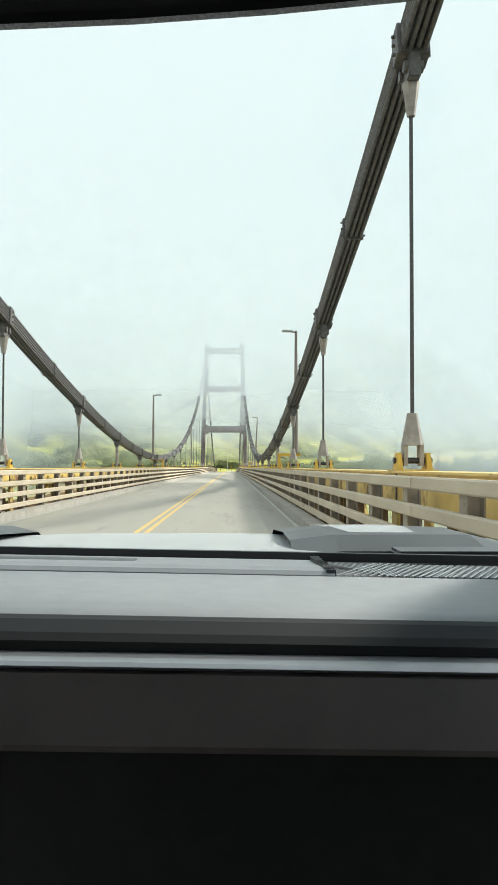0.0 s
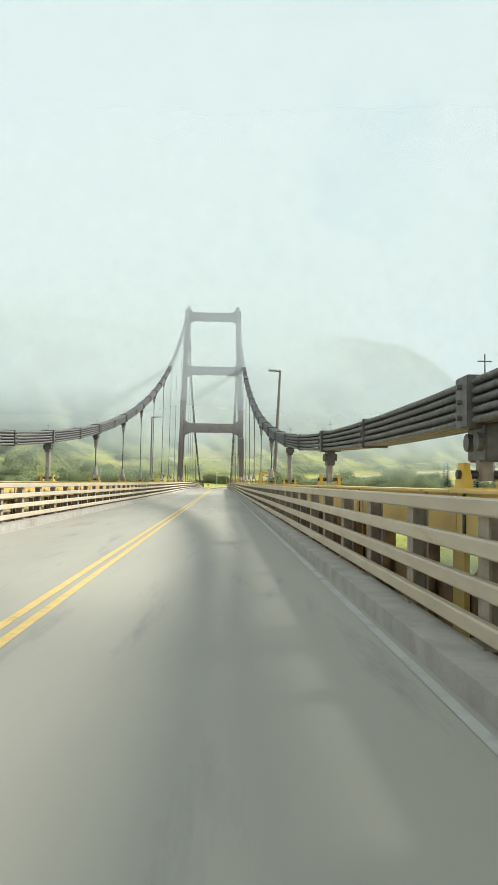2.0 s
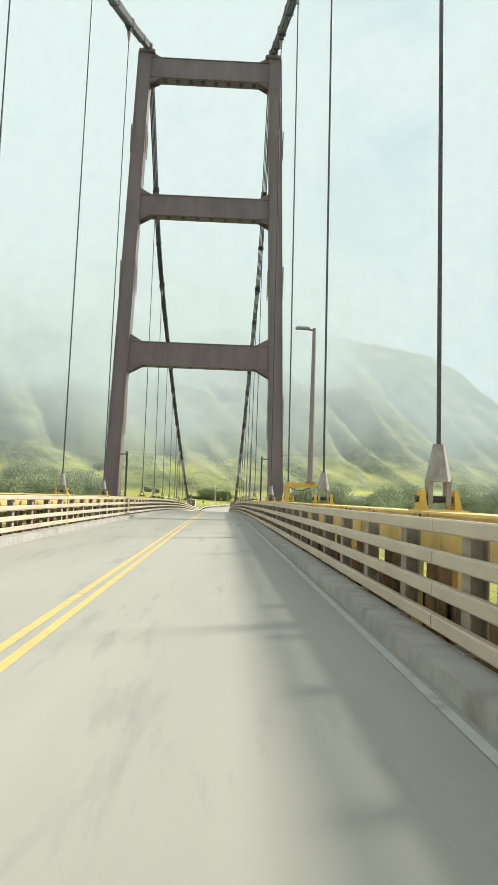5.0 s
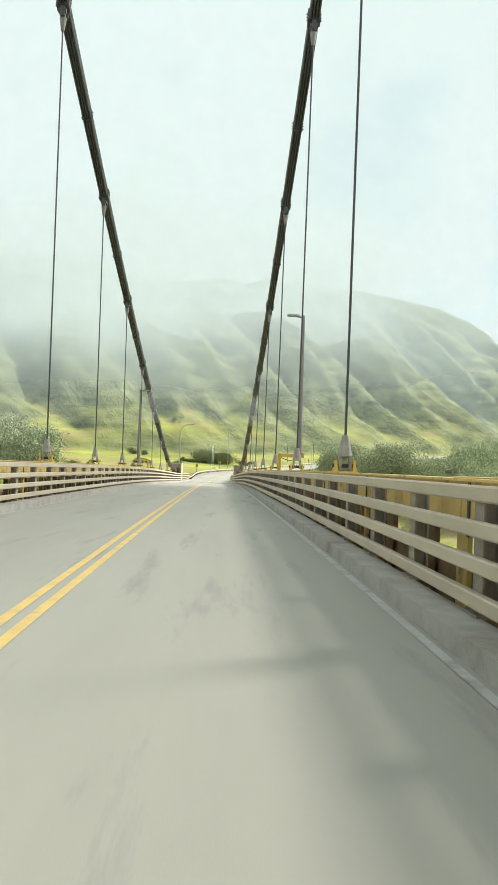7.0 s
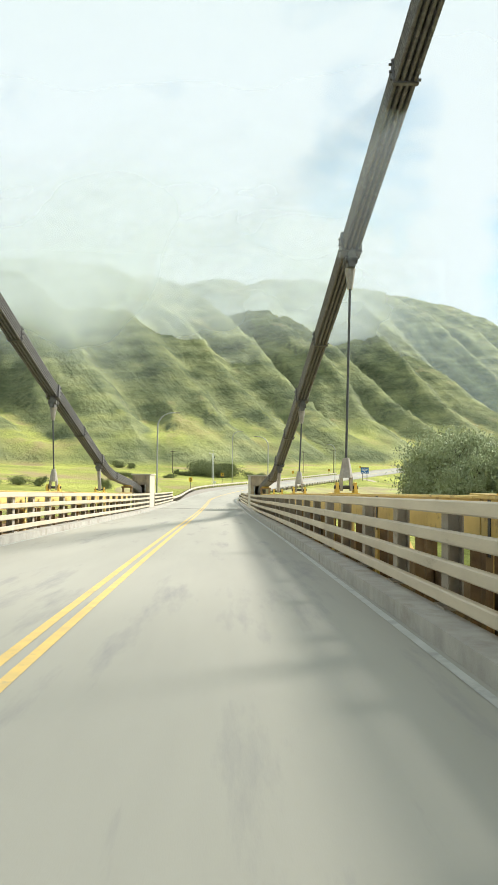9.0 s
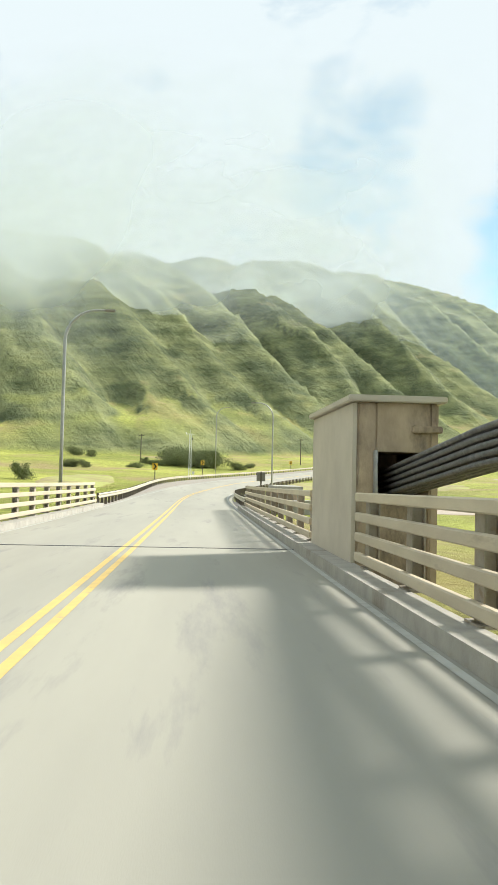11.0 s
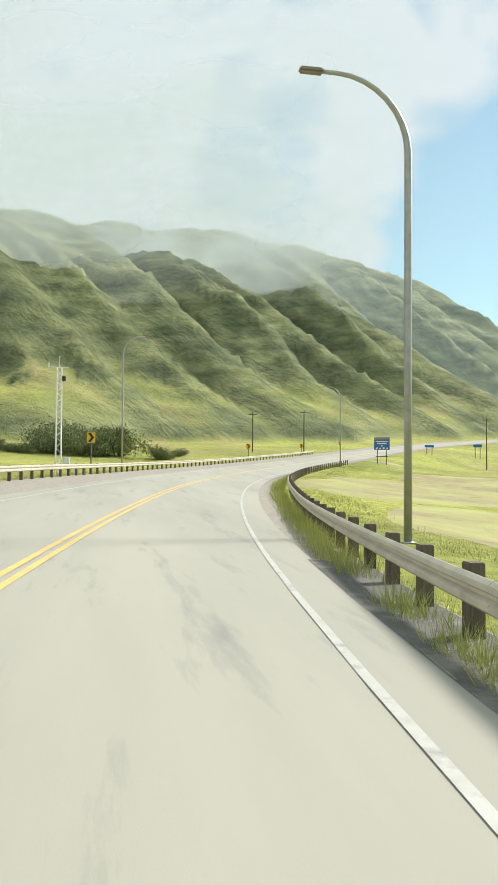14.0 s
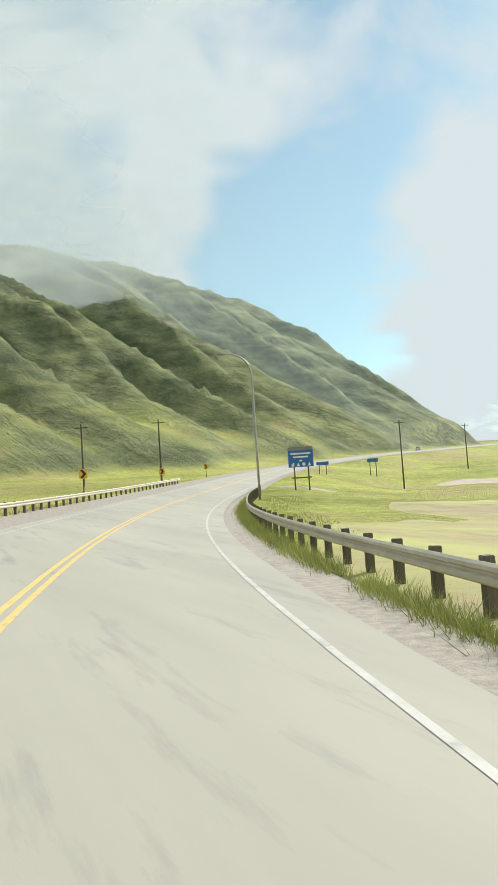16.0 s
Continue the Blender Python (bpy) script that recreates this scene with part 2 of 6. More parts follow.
def sweep(bm, path, profile, closed=True):
    """Sweeps a profile of (offset to the right, height) along points of (x, y, z); the profile stays upright."""
    rings = []
    for i, p in enumerate(path):
        a, b = Vector(path[max(i - 1, 0)]), Vector(path[min(i + 1, len(path) - 1)])
        d = b - a
        right = Vector((d.y, -d.x, 0)).normalized()
        rings.append([bm.verts.new(Vector(p) + right * u + Vector((0, 0, w))) for u, w in profile])
    k = len(profile)
    for r0, r1 in zip(rings, rings[1:]):
        for j in range(k if closed else k - 1):
            bm.faces.new((r0[j], r0[(j + 1) % k], r1[(j + 1) % k], r1[j]))
    if closed:
        bm.faces.new(rings[0])
        bm.faces.new(rings[-1][::-1])
    bmesh.ops.recalc_face_normals(bm, faces=bm.faces)


def tube(bm, path, radius, n=8):
    """A round tube along points."""
    rings = []
    for i, p in enumerate(path):
        d = (Vector(path[min(i + 1, len(path) - 1)]) - Vector(path[max(i - 1, 0)])).normalized()
        q = d.to_track_quat("Z", "Y")
        rr = radius[i] if isinstance(radius, (list, tuple)) else radius
        rings.append([bm.verts.new(Vector(p) + q @ Vector((rr * math.cos(2 * math.pi * j / n), rr * math.sin(2 * math.pi * j / n), 0))) for j in range(n)])
    for r0, r1 in zip(rings, rings[1:]):
        off = min(range(n), key=lambda s: (r1[s].co - r0[0].co).length)
        for j in range(n):
            bm.faces.new((r0[j], r0[(j + 1) % n], r1[(j + 1 + off) % n], r1[(j + off) % n]))
    bm.faces.new(rings[0][::-1])
    bm.faces.new(rings[-1])
    bmesh.ops.recalc_face_normals(bm, faces=bm.faces)


def smoothstep(a, b, v):
    t = min(max((v - a) / (b - a), 0.0), 1.0)
    return t * t * (3 - 2 * t)


# ---------------------------------------------------------------- the road's line and level
DECK_Y = [-60, -20, 40, 80, 120, 160, 200, 240, 280, 310, 330, 350, 364, 378, 392, 407, 422, 437, 451, 466, 479]
DECK_Z = [0.15, 0.1, -0.02, -0.1, -0.25, -0.33, -0.36, -0.55, -1.05, -1.72, -2.3, -2.78, -3.03, -3.28, -3.46, -3.56, -3.62, -3.6, -3.48, -3.31, -3.12]


def deck(y):
    """The level of the bridge deck and the road beyond it, rounded at the knots."""
    return float(np.mean(np.interp([y - 12, y - 6, y, y + 6, y + 12], DECK_Y, DECK_Z)))


# centre line past the bridge: points, headings (degrees to the right of +y) and levels every 2 m
LINE = []
px_, py_, head_ = 0.0, 340.0, 0.0
for i in range(600):
    s_ = 340.0 + i * 2.0
    if py_ < 478:
        pz_ = deck(py_)
    else:
        pz_ = LINE[-1][2] + 2.0 * (0.013 + 0.034 * smoothstep(478, 580, s_) + 0.009 * smoothstep(580, 640, s_) - 0.012 * smoothstep(740, 790, s_))
    LINE.append((px_, py_, pz_, head_, s_))
    rate = (0.155 * smoothstep(382, 402, s_) + 0.05 * smoothstep(470, 500, s_)) * (1.0 - smoothstep(540, 575, s_))
    rate += 0.17 * smoothstep(600, 625, s_) * (1.0 - smoothstep(735, 760, s_)) + 0.035 * smoothstep(560, 580, s_) * (1.0 - smoothstep(600, 620, s_))
    head_ += rate * 2.0
    px_ += 2.0 * math.sin(radians(head_))
    py_ += 2.0 * math.cos(radians(head_))


def road(s, off=0.0, dz=0.0):
    """A point of the road s metres along (340 at the bridge's end part), off metres to the right of the centre line."""
    i = min(max((s - 340.0) / 2.0, 0.0), len(LINE) - 1.001)
    k, f = int(i), i - int(i)
    x, y, z, h = [LINE[k][j] * (1 - f) + LINE[k + 1][j] * f for j in range(4)]
    bank = 0.06 * smoothstep(390, 450, s)
    return (x + off * math.cos(radians(h)), y - off * math.sin(radians(h)), z - off * bank + dz)


LINE_XY = np.array([(p[0], p[1]) for p in LINE])
LINE_ZH = np.array([(p[2], p[3], p[4]) for p in LINE])

# ---------------------------------------------------------------- ground, river, hills
FOOT = ((16.0, 640.0), 56.0)
WATER_Z = -17.0
# spurs of the hillside: place along the foot, lean to the right on the way up
SPURS = [(-560.0, 0.1), (-480.0, 0.05), (-400.0, 0.15), (-330.0, 0.1), (-262.0, 0.05), (-190.0, 0.12), (-122.0, 0.1), (-58.0, 0.1), (0.0, 0.1), (34.0, 0.12), (67.0, 0.2), (112.0, 0.3),
         (143.0, 0.22), (186.0, 0.34), (226.0, 0.3), (272.0, 0.36), (318.0, 0.4), (365.0, 0.43), (480.0, 0.5)]
SPUR_DEEP = {-58.0: 0.72, 0.0: 0.72, 34.0: 0.55, 143.0: 0.8, 226.0: 0.7, 318.0: 0.7}


def hill_coords(x, y):
    """Distance along the foot of the hills and into them."""
    (fx, fy), h = FOOT
    dx, dy = x - fx, y - fy
    c, s = math.cos(radians(h)), math.sin(radians(h))
    p, q = dx * s + dy * c, -dx * c + dy * s
    if p < -75:
        q += (p + 75) * 0.35
    return p, q


def hill_rise(x, y, p, q):
    """Height of the hillside over the flats: leaning spurs with deep gullies between them, ribs and rock benches."""
    wob = 4.5 * noise.noise(Vector((p * 0.016, q * 0.012, 9.0))) + 2.5 * noise.noise(Vector((p * 0.05, q * 0.03, 4.0)))
    over = max(0.0, p - 366.0 - 0.43 * max(q, 0.0))
    qe = q - 0.9 * over
    # which two spurs this lies between
    pw = p + wob
    lo, hi = SPURS[0], SPURS[-1]
    qc = max(q, 0.0)
    for s0, s1 in zip(SPURS, SPURS[1:]):
        if s0[0] + s0[1] * qc <= pw < s1[0] + s1[1] * qc:
            lo, hi = s0, s1
    a, b = lo[0] + lo[1] * qc, hi[0] + hi[1] * qc
    w = max(b - a, 8.0)
    u = min(max((pw - a) / w, 0.0), 1.0)
    bottom = 0.36
    v = u / bottom if u < bottom else (1.0 - u) / (1.0 - bottom)
    deep = (SPUR_DEEP.get(lo[0], 1.0) * (1 - u) + SPUR_DEEP.get(hi[0], 1.0) * u) * min(w, 75.0) * 0.4
    gully = (math.sqrt(v * v + 0.012) - 0.11) * deep
    if lo[0] >= 365.0:
        gully = 0.0
    # smaller ribs run down the flanks
    ribs = 0.0
    for wl_, am, sd in ((27.0, 1.0, 5.0), (12.0, 0.5, 11.0), (6.0, 0.26, 17.0)):
        ribs += am * abs(noise.noise(Vector(((p - 0.25 * q + 2 * wob) / wl_, q / (wl_ * 7.0), sd))))
    cut = smoothstep(-10, 68, qe) * (1 - 0.45 * smoothstep(160, 330, qe))
    front = qe + 10 * noise.noise(Vector((p * 0.02, 5.0, 1.0))) + 4 * noise.noise(Vector((p * 0.07, 2.0, 6.0)))
    crest = (0.57 + 0.08 * smoothstep(150, 340, p)) * max(front + 11.0 + 6.0 * smoothstep(250, 350, p), 0.0)
    top = 215 + 20 * noise.noise(Vector((p * 0.0045, 2.0, 0)))
    crest = crest / (1.0 + (crest / top) ** 4) ** 0.25
    rise = crest - (gully + 11.0 * ribs) * cut
    soft = 1.6 + 1.0 * noise.noise(Vector((p * 0.05, 1.0, 2.0)))
    rise = rise if rise > soft else soft * math.exp((rise - soft) / soft) if rise > -30 else 0.0
    rise += (1.3 * noise.noise(Vector((x * 0.05, y * 0.05, 3.0))) + 0.9 * noise.noise(Vector((x * 0.13, y * 0.13, 8.0)))) * smoothstep(-5, 40, qe)
    rise += 1.6 * (0.35 - abs(noise.noise(Vector((x * 0.09, y * 0.09, 5.0))))) * smoothstep(5, 50, qe)
    # benches of harder rock round the slope
    level = rise + 5.0 * noise.noise(Vector((p * 0.03, q * 0.03, 1.7)))
    rise += 1.3 * math.sin(level * 0.42) * max(0.0, noise.noise(Vector((p * 0.016, q * 0.02, 7.0))) + 0.15) * smoothstep(12, 40, qe)
    return rise


def ground_z(x, y):
    d2 = (LINE_XY[:, 0] - x) ** 2 + (LINE_XY[:, 1] - y) ** 2
    i = int(np.argmin(d2))
    dist = math.sqrt(d2[i])
    rz, rh, rs = LINE_ZH[i]
    off = (x - LINE_XY[i, 0]) * math.cos(radians(rh)) - (y - LINE_XY[i, 1]) * math.sin(radians(rh))
    bank = 0.06 * smoothstep(390, 450, rs)
    near = rz - max(min(off, 9.0), -9.0) * bank - 0.12
    p, q = hill_coords(x, y)
    # gentle flats that climb with the road
    flat_z = near - 0.5 * smoothstep(8, 14, dist)
    if off > 9:
        flat_z -= 2.4 * smoothstep(9, 26, off) * smoothstep(560, 640, rs)
        flat_z -= 1.3 * smoothstep(9, 30, off) - 0.5 * smoothstep(60, 160, off)
        flat_z -= 0.03 * max(0.0, min(off - 40, 400)) * smoothstep(480, 640, rs)
    elif off < -9:
        flat_z += 0.045 * min(-off - 9, 150)
    n1 = noise.noise(Vector((x * 0.03, y * 0.03, 1.7)))
    flat_z += (0.5 * n1 + 0.15 * noise.noise(Vector((x * 0.15, y * 0.15, 4.0)))) * smoothstep(9, 25, dist)
    z = flat_z
    # the bank falls to the river before the bridge's end
    edge = 352 + 14 * noise.noise(Vector((x * 0.012, 3.3, 0)))
    fall = 1.0 - smoothstep(edge - 105, edge, y)
    if y < edge:
        z = z * (1 - fall) + (WATER_Z - 3.0) * fall
        if abs(x) < 9 and y > edge - 6:
            z = min(z, deck(y) - 0.4)
    if y < 340:
        z = min(z, deck(y) - 2.6)
    if q > -70:
        z += hill_rise(x, y, p, q) * smoothstep(8, 24, dist)
    return z


def nodes_of(m):
    m.use_nodes = True
    return m.node_tree.nodes, m.node_tree.links


def grass_material():
    """Meadow and hillside: yellow-green turf, drier and darker patches, bare earth on steep faces."""
    m = bpy.data.materials.new("grassland")
    n, l = nodes_of(m)
    bsdf = n["Principled BSDF"]
    bsdf.inputs["Roughness"].default_value, bsdf.inputs["Specular IOR Level"].default_value = 0.9, 0.1
    geo = n.new("ShaderNodeNewGeometry")

    def tex(scale, detail, rough=0.6, dist=0.0):
        t = n.new("ShaderNodeTexNoise")
        t.inputs["Scale"].default_value, t.inputs["Detail"].default_value, t.inputs["Roughness"].default_value = scale, detail, rough
        t.inputs["Distortion"].default_value = dist
        l.new(geo.outputs["Position"], t.inputs["Vector"])
        return t.outputs["Fac"]

    def ramp_(fac, a, b, ca=(0, 0, 0, 1), cb=(1, 1, 1, 1)):
        r = n.new("ShaderNodeValToRGB")
        r.color_ramp.elements[0].position, r.color_ramp.elements[1].position = a, b
        r.color_ramp.elements[0].color, r.color_ramp.elements[1].color = ca, cb
        l.new(fac, r.inputs["Fac"])
        return r.outputs["Color"]

    def mixc(fac, a, b):
        x = n.new("ShaderNodeMix")
        x.data_type = "RGBA"
        l.new(fac, x.inputs["Factor"])
        for key, v in (("A", a), ("B", b)):
            if isinstance(v, tuple):
                x.inputs[key].default_value = v
            else:
                l.new(v, x.inputs[key])
        return x.outputs["Result"]

    turf = ramp_(tex(0.03, 8.0), 0.36, 0.64, (0.27, 0.3, 0.08, 1), (0.48, 0.49, 0.13, 1))
    fine = ramp_(tex(0.9, 6.0, 0.7), 0.3, 0.7, (0.55, 0.55, 0.5, 1), (1.15, 1.15, 1.1, 1))
    mul = n.new("ShaderNodeMix")
    mul.data_type, mul.blend_type = "RGBA", "MULTIPLY"
    mul.inputs["Factor"].default_value = 1.0
    l.new(turf, mul.inputs["A"])
    l.new(fine, mul.inputs["B"])
    # the hillside's turf is duller than the meadow's
    sepn = n.new("ShaderNodeSeparateXYZ")
    l.new(geo.outputs["Normal"], sepn.inputs[0])
    slope = ramp_(sepn.outputs["Z"], 0.86, 0.965, (1, 1, 1, 1), (0, 0, 0, 1))
    olive = ramp_(tex(0.05, 8.0), 0.36, 0.64, (0.135, 0.158, 0.085, 1), (0.28, 0.295, 0.14, 1))
    sepp = n.new("ShaderNodeSeparateXYZ")
    l.new(geo.outputs["Position"], sepp.inputs[0])
    rel = n.new("ShaderNodeMapRange")
    rel.inputs["From Min"].default_value, rel.inputs["From Max"].default_value = 14.0, 40.0
    l.new(sepp.outputs["Z"], rel.inputs["Value"])
    upl = n.new("ShaderNodeMath")
    upl.operation = "MAXIMUM"
    l.new(slope, upl.inputs[0])
    l.new(rel.outputs[0], upl.inputs[1])
    turf_all = mixc(upl.outputs[0], mul.outputs["Result"], olive)
    dry_at = mixc(slope, ramp_(tex(0.026, 6.0, 0.62, 0.6), 0.5, 0.64), (0.0, 0.0, 0.0, 1))
    dry = mixc(dry_at, turf_all, (0.34, 0.27, 0.14, 1))
    # scrub and bare soil where the ground is steep, broken up by noise
    add = n.new("ShaderNodeMath")
    add.operation = "MULTIPLY_ADD"
    add.inputs[1].default_value = 0.5
    l.new(tex(0.06, 8.0, 0.7), add.inputs[0])
    l.new(sepn.outputs["Z"], add.inputs[2])
    steep = ramp_(add.outputs[0], 0.9, 1.06, (1, 1, 1, 1), (0, 0, 0, 1))
    scrub = ramp_(tex(0.25, 7.0, 0.7), 0.35, 0.65, (0.105, 0.125, 0.072, 1), (0.21, 0.22, 0.12, 1))
    sloped = mixc(steep, dry, scrub)
    # thin ledges and sheep-track lines round the slope
    mp = n.new("ShaderNodeMapping")
    mp.inputs["Scale"].default_value = (0.03, 0.03, 0.16)
    l.new(geo.outputs["Position"], mp.inputs["Vector"])
    strata = n.new("ShaderNodeTexNoise")
    strata.inputs["Scale"].default_value, strata.inputs["Detail"].default_value, strata.inputs["Roughness"].default_value = 1.0, 7.0, 0.65
    l.new(mp.outputs[0], strata.inputs["Vector"])
    lines = ramp_(strata.outputs["Fac"], 0.36, 0.56, (0.62, 0.66, 0.62, 1), (1.06, 1.06, 1.03, 1))
    on_slope = mixc(slope, (1.0, 1.0, 1.0, 1), lines)
    fin = n.new("ShaderNodeMix")
    fin.data_type, fin.blend_type = "RGBA", "MULTIPLY"
    fin.inputs["Factor"].default_value = 1.0
    l.new(sloped, fin.inputs["A"])
    l.new(on_slope, fin.inputs["B"])
    final = fin.outputs["Result"]
    l.new(final, bsdf.inputs["Base Color"])
    b = n.new("ShaderNodeBump")
    b.inputs["Strength"].default_value, b.inputs["Distance"].default_value = 0.9, 0.6
    l.new(tex(0.7, 8.0, 0.75), b.inputs["Height"])
    b2 = n.new("ShaderNodeBump")
    b2.inputs["Strength"].default_value, b2.inputs["Distance"].default_value = 0.8, 2.6
    l.new(tex(0.16, 8.0, 0.68, 0.4), b2.inputs["Height"])
    l.new(b.outputs[0], b2.inputs["Normal"])
    # only the hillside is broken by rills and slips
    down = n.new("ShaderNodeMapping")
    down.vector_type = "POINT"
    down.inputs["Rotation"].default_value = (0, 0, -radians(90 - FOOT[1]))
    along = n.new("ShaderNodeMapping")
    along.inputs["Scale"].default_value = (0.17, 0.03, 0.03)
    l.new(geo.outputs["Position"], down.inputs["Vector"])
    l.new(down.outputs[0], along.inputs["Vector"])
    rill = n.new("ShaderNodeTexNoise")
    rill.inputs["Scale"].default_value, rill.inputs["Detail"].default_value, rill.inputs["Roughness"].default_value = 1.0, 6.0, 0.6
    rill.inputs["Distortion"].default_value = 0.5
    l.new(along.outputs[0], rill.inputs["Vector"])
    b3 = n.new("ShaderNodeBump")
    b3.inputs["Strength"].default_value, b3.inputs["Distance"].default_value = 0.8, 2.6
    l.new(rill.outputs["Fac"], b3.inputs["Height"])
    l.new(b3.outputs[0], b.inputs["Normal"])
    nm = n.new("ShaderNodeMix")
    nm.data_type = "VECTOR"
    l.new(upl.outputs[0], nm.inputs["Factor"])
    b0 = n.new("ShaderNodeBump")
    b0.inputs["Strength"].default_value, b0.inputs["Distance"].default_value = 0.9, 0.6
    l.new(b.inputs["Height"].links[0].from_socket, b0.inputs["Height"])
    l.new(b0.outputs[0], nm.inputs["A"])
    l.new(b2.outputs[0], nm.inputs["B"])
    l.new(nm.outputs["Result"], bsdf.inputs["Normal"])
    return m


GRASS = grass_material()
WATER = material("river_water", (0.12, 0.15, 0.13), (0.09, 0.12, 0.11), 0.05, 0.12, bump=0.3, bump_scale=1.2)


def sheet(name, xs, ys, mat, zfun, keep=None):
    """One sheet of ground over a grid of lines."""
    verts, faces, nx = [], [], len(xs)
    for y in ys:
        for x in xs:
            verts.append((x, y, zfun(x, y)))
    for j in range(len(ys) - 1):
        for i in range(nx - 1):
            a = j * nx + i
            faces.append((a, a + 1, a + nx + 1, a + nx))
    me = bpy.data.meshes.new(name)
    me.from_pydata(verts, [], faces)
    me.materials.append(mat)
    me.polygons.foreach_set("use_smooth", [True] * len(me.polygons))
    return new(name, me)


def graded(a, b, fine_a, fine_b, step, coarse):
    out, v = [], a
    while v < b:
        out.append(v)
        v += step if fine_a <= v < fine_b else coarse
    return out + [b]


gx = graded(-900, 2400, -170, 420, 3.6, 15.0)
gy = graded(-400, 2600, 560, 1010, 3.6, 12.0)
ground = tagged(sheet("ground", gx, gy, GRASS, ground_z), "green valley floor and steep grassy hillsides with gullies", "ground", kind="structure")
far_x, far_y = [-4800, -900, 2400, 4800], [-4800, -400, 2600, 4800]
bm = bmesh.new()
for i in range(3):
    for j in range(3):
        if i == 1 and j == 1:
            continue
        c = [(far_x[i], far_y[j]), (far_x[i + 1], far_y[j]), (far_x[i + 1], far_y[j + 1]), (far_x[i], far_y[j + 1])]
        bm.faces.new([bm.verts.new((x, y, WATER_Z - 2.5)) for x, y in c])
tagged(part("far_ground", bm, GRASS), "flat green land in the far distance", "ground", kind="structure")
tagged(sheet("river", [-3000, -200, 200, 3000], [-700, -100, 100, 345], WATER, lambda x, y: WATER_Z), "wide grey-green river under the bridge", "river", kind="structure")


# ---------------------------------------------------------------- roadway
def strip(name, pts_l, pts_r, mat, label, category):
    bm = bmesh.new()
    ls = [bm.verts.new(p) for p in pts_l]
    rs = [bm.verts.new(p) for p in pts_r]
    for i in range(len(ls) - 1):
        bm.faces.new((ls[i], rs[i], rs[i + 1], ls[i + 1]))
    return tagged(part(name, bm, mat, smooth=True), label, category, kind="structure")


def line_pts(off, dz, y0=-60.0, s1=1500.0):
    out = [(off, y, deck(y) + dz) for y in np.arange(y0, 340.0, 4.0)]
    return out + [road(s, off, dz) for s in np.arange(340.0, s1, 4.0)]


def slab(name, o0, o1, dz, thick, y0, y1, mat, label, category):
    bm = bmesh.new()
    ys = np.linspace(y0, y1, int((y1 - y0) / 4) + 2)
    sweep(bm, [(0, y, deck(y)) for y in ys], [(o0, dz - thick), (o0, dz), (o1, dz), (o1, dz - thick)])
    return tagged(part(name, bm, mat), label, category, kind="structure")


slab("deck", -4.1, 4.1, 0.0, 0.3, -60, 356, ASPHALT, "grey asphalt deck of the bridge", "deck")


def width_at(s):
    return 4.1 + 0.6 * smoothstep(372, 440, s)


ss_ = np.arange(356.0, 1500.0, 4.0)
strip("road", [road(s, -width_at(s), 0.0) for s in ss_], [road(s, width_at(s), 0.0) for s in ss_], ASPHALT, "pale grey two-lane asphalt road bending to the right", "road")
strip("road_shoulder", [road(s, -width_at(s) - 2.9 * smoothstep(384, 450, s) - 0.6, -0.06) for s in ss_], [road(s, width_at(s) + 1.1, -0.06) for s in ss_], GRAVEL, "pale gravel shoulder along the road", "shoulder")
sv_ = np.arange(380.0, 440.0, 4.0)
strip("worn_verge", [road(s, width_at(s) - 0.08, 0.004) for s in sv_], [road(s, width_at(s) + 1.0, -0.02) for s in sv_], SOIL, "dark worn strip of soil beside the asphalt", "verge")
for o in (-0.17, 0.07):
    strip("centre_line", line_pts(o + 0.1, 0.006), line_pts(o + 0.22, 0.006), PAINT_Y, "worn double yellow centre line", "line")
for o in (-3.95, 3.83):
    strip("edge_line", line_pts(o, 0.006), line_pts(o + 0.1, 0.006), PAINT_W, "faint white edge line", "line")
for a, b in ((-4.42, -4.0), (4.0, 4.42)):
    slab("kerb", a, b, 0.2, 0.5, -60, 382.8, CONCRETE, "low pale concrete kerb under the bridge railing", "kerb")
bm = bmesh.new()
box(bm, -4.0, 4.0, 354.98, 355.08, deck(355) - 0.2, deck(355) + 0.008)
tagged(part("expansion_joint", bm, DARK), "dark steel joint across the deck", "joint", kind="structure")
# underside girders
for x in (-2.4, 0.0, 2.4):
    slab("floor_beam", x - 0.15, x + 0.15, -0.3, 0.7, -60, 350, YELLOW, "yellow steel stringer under the deck", "beam")

# ---------------------------------------------------------------- bridge: railings, trusses, cables
PANEL = 12.19
MAIN0 = 12.43            # a hanger of the main span
SIDE0 = 230.5            # a hanger of the side span
TOWER_Y = 218.0
XH = 5.18                # plane of the hangers
CHORD_TOP = 1.47


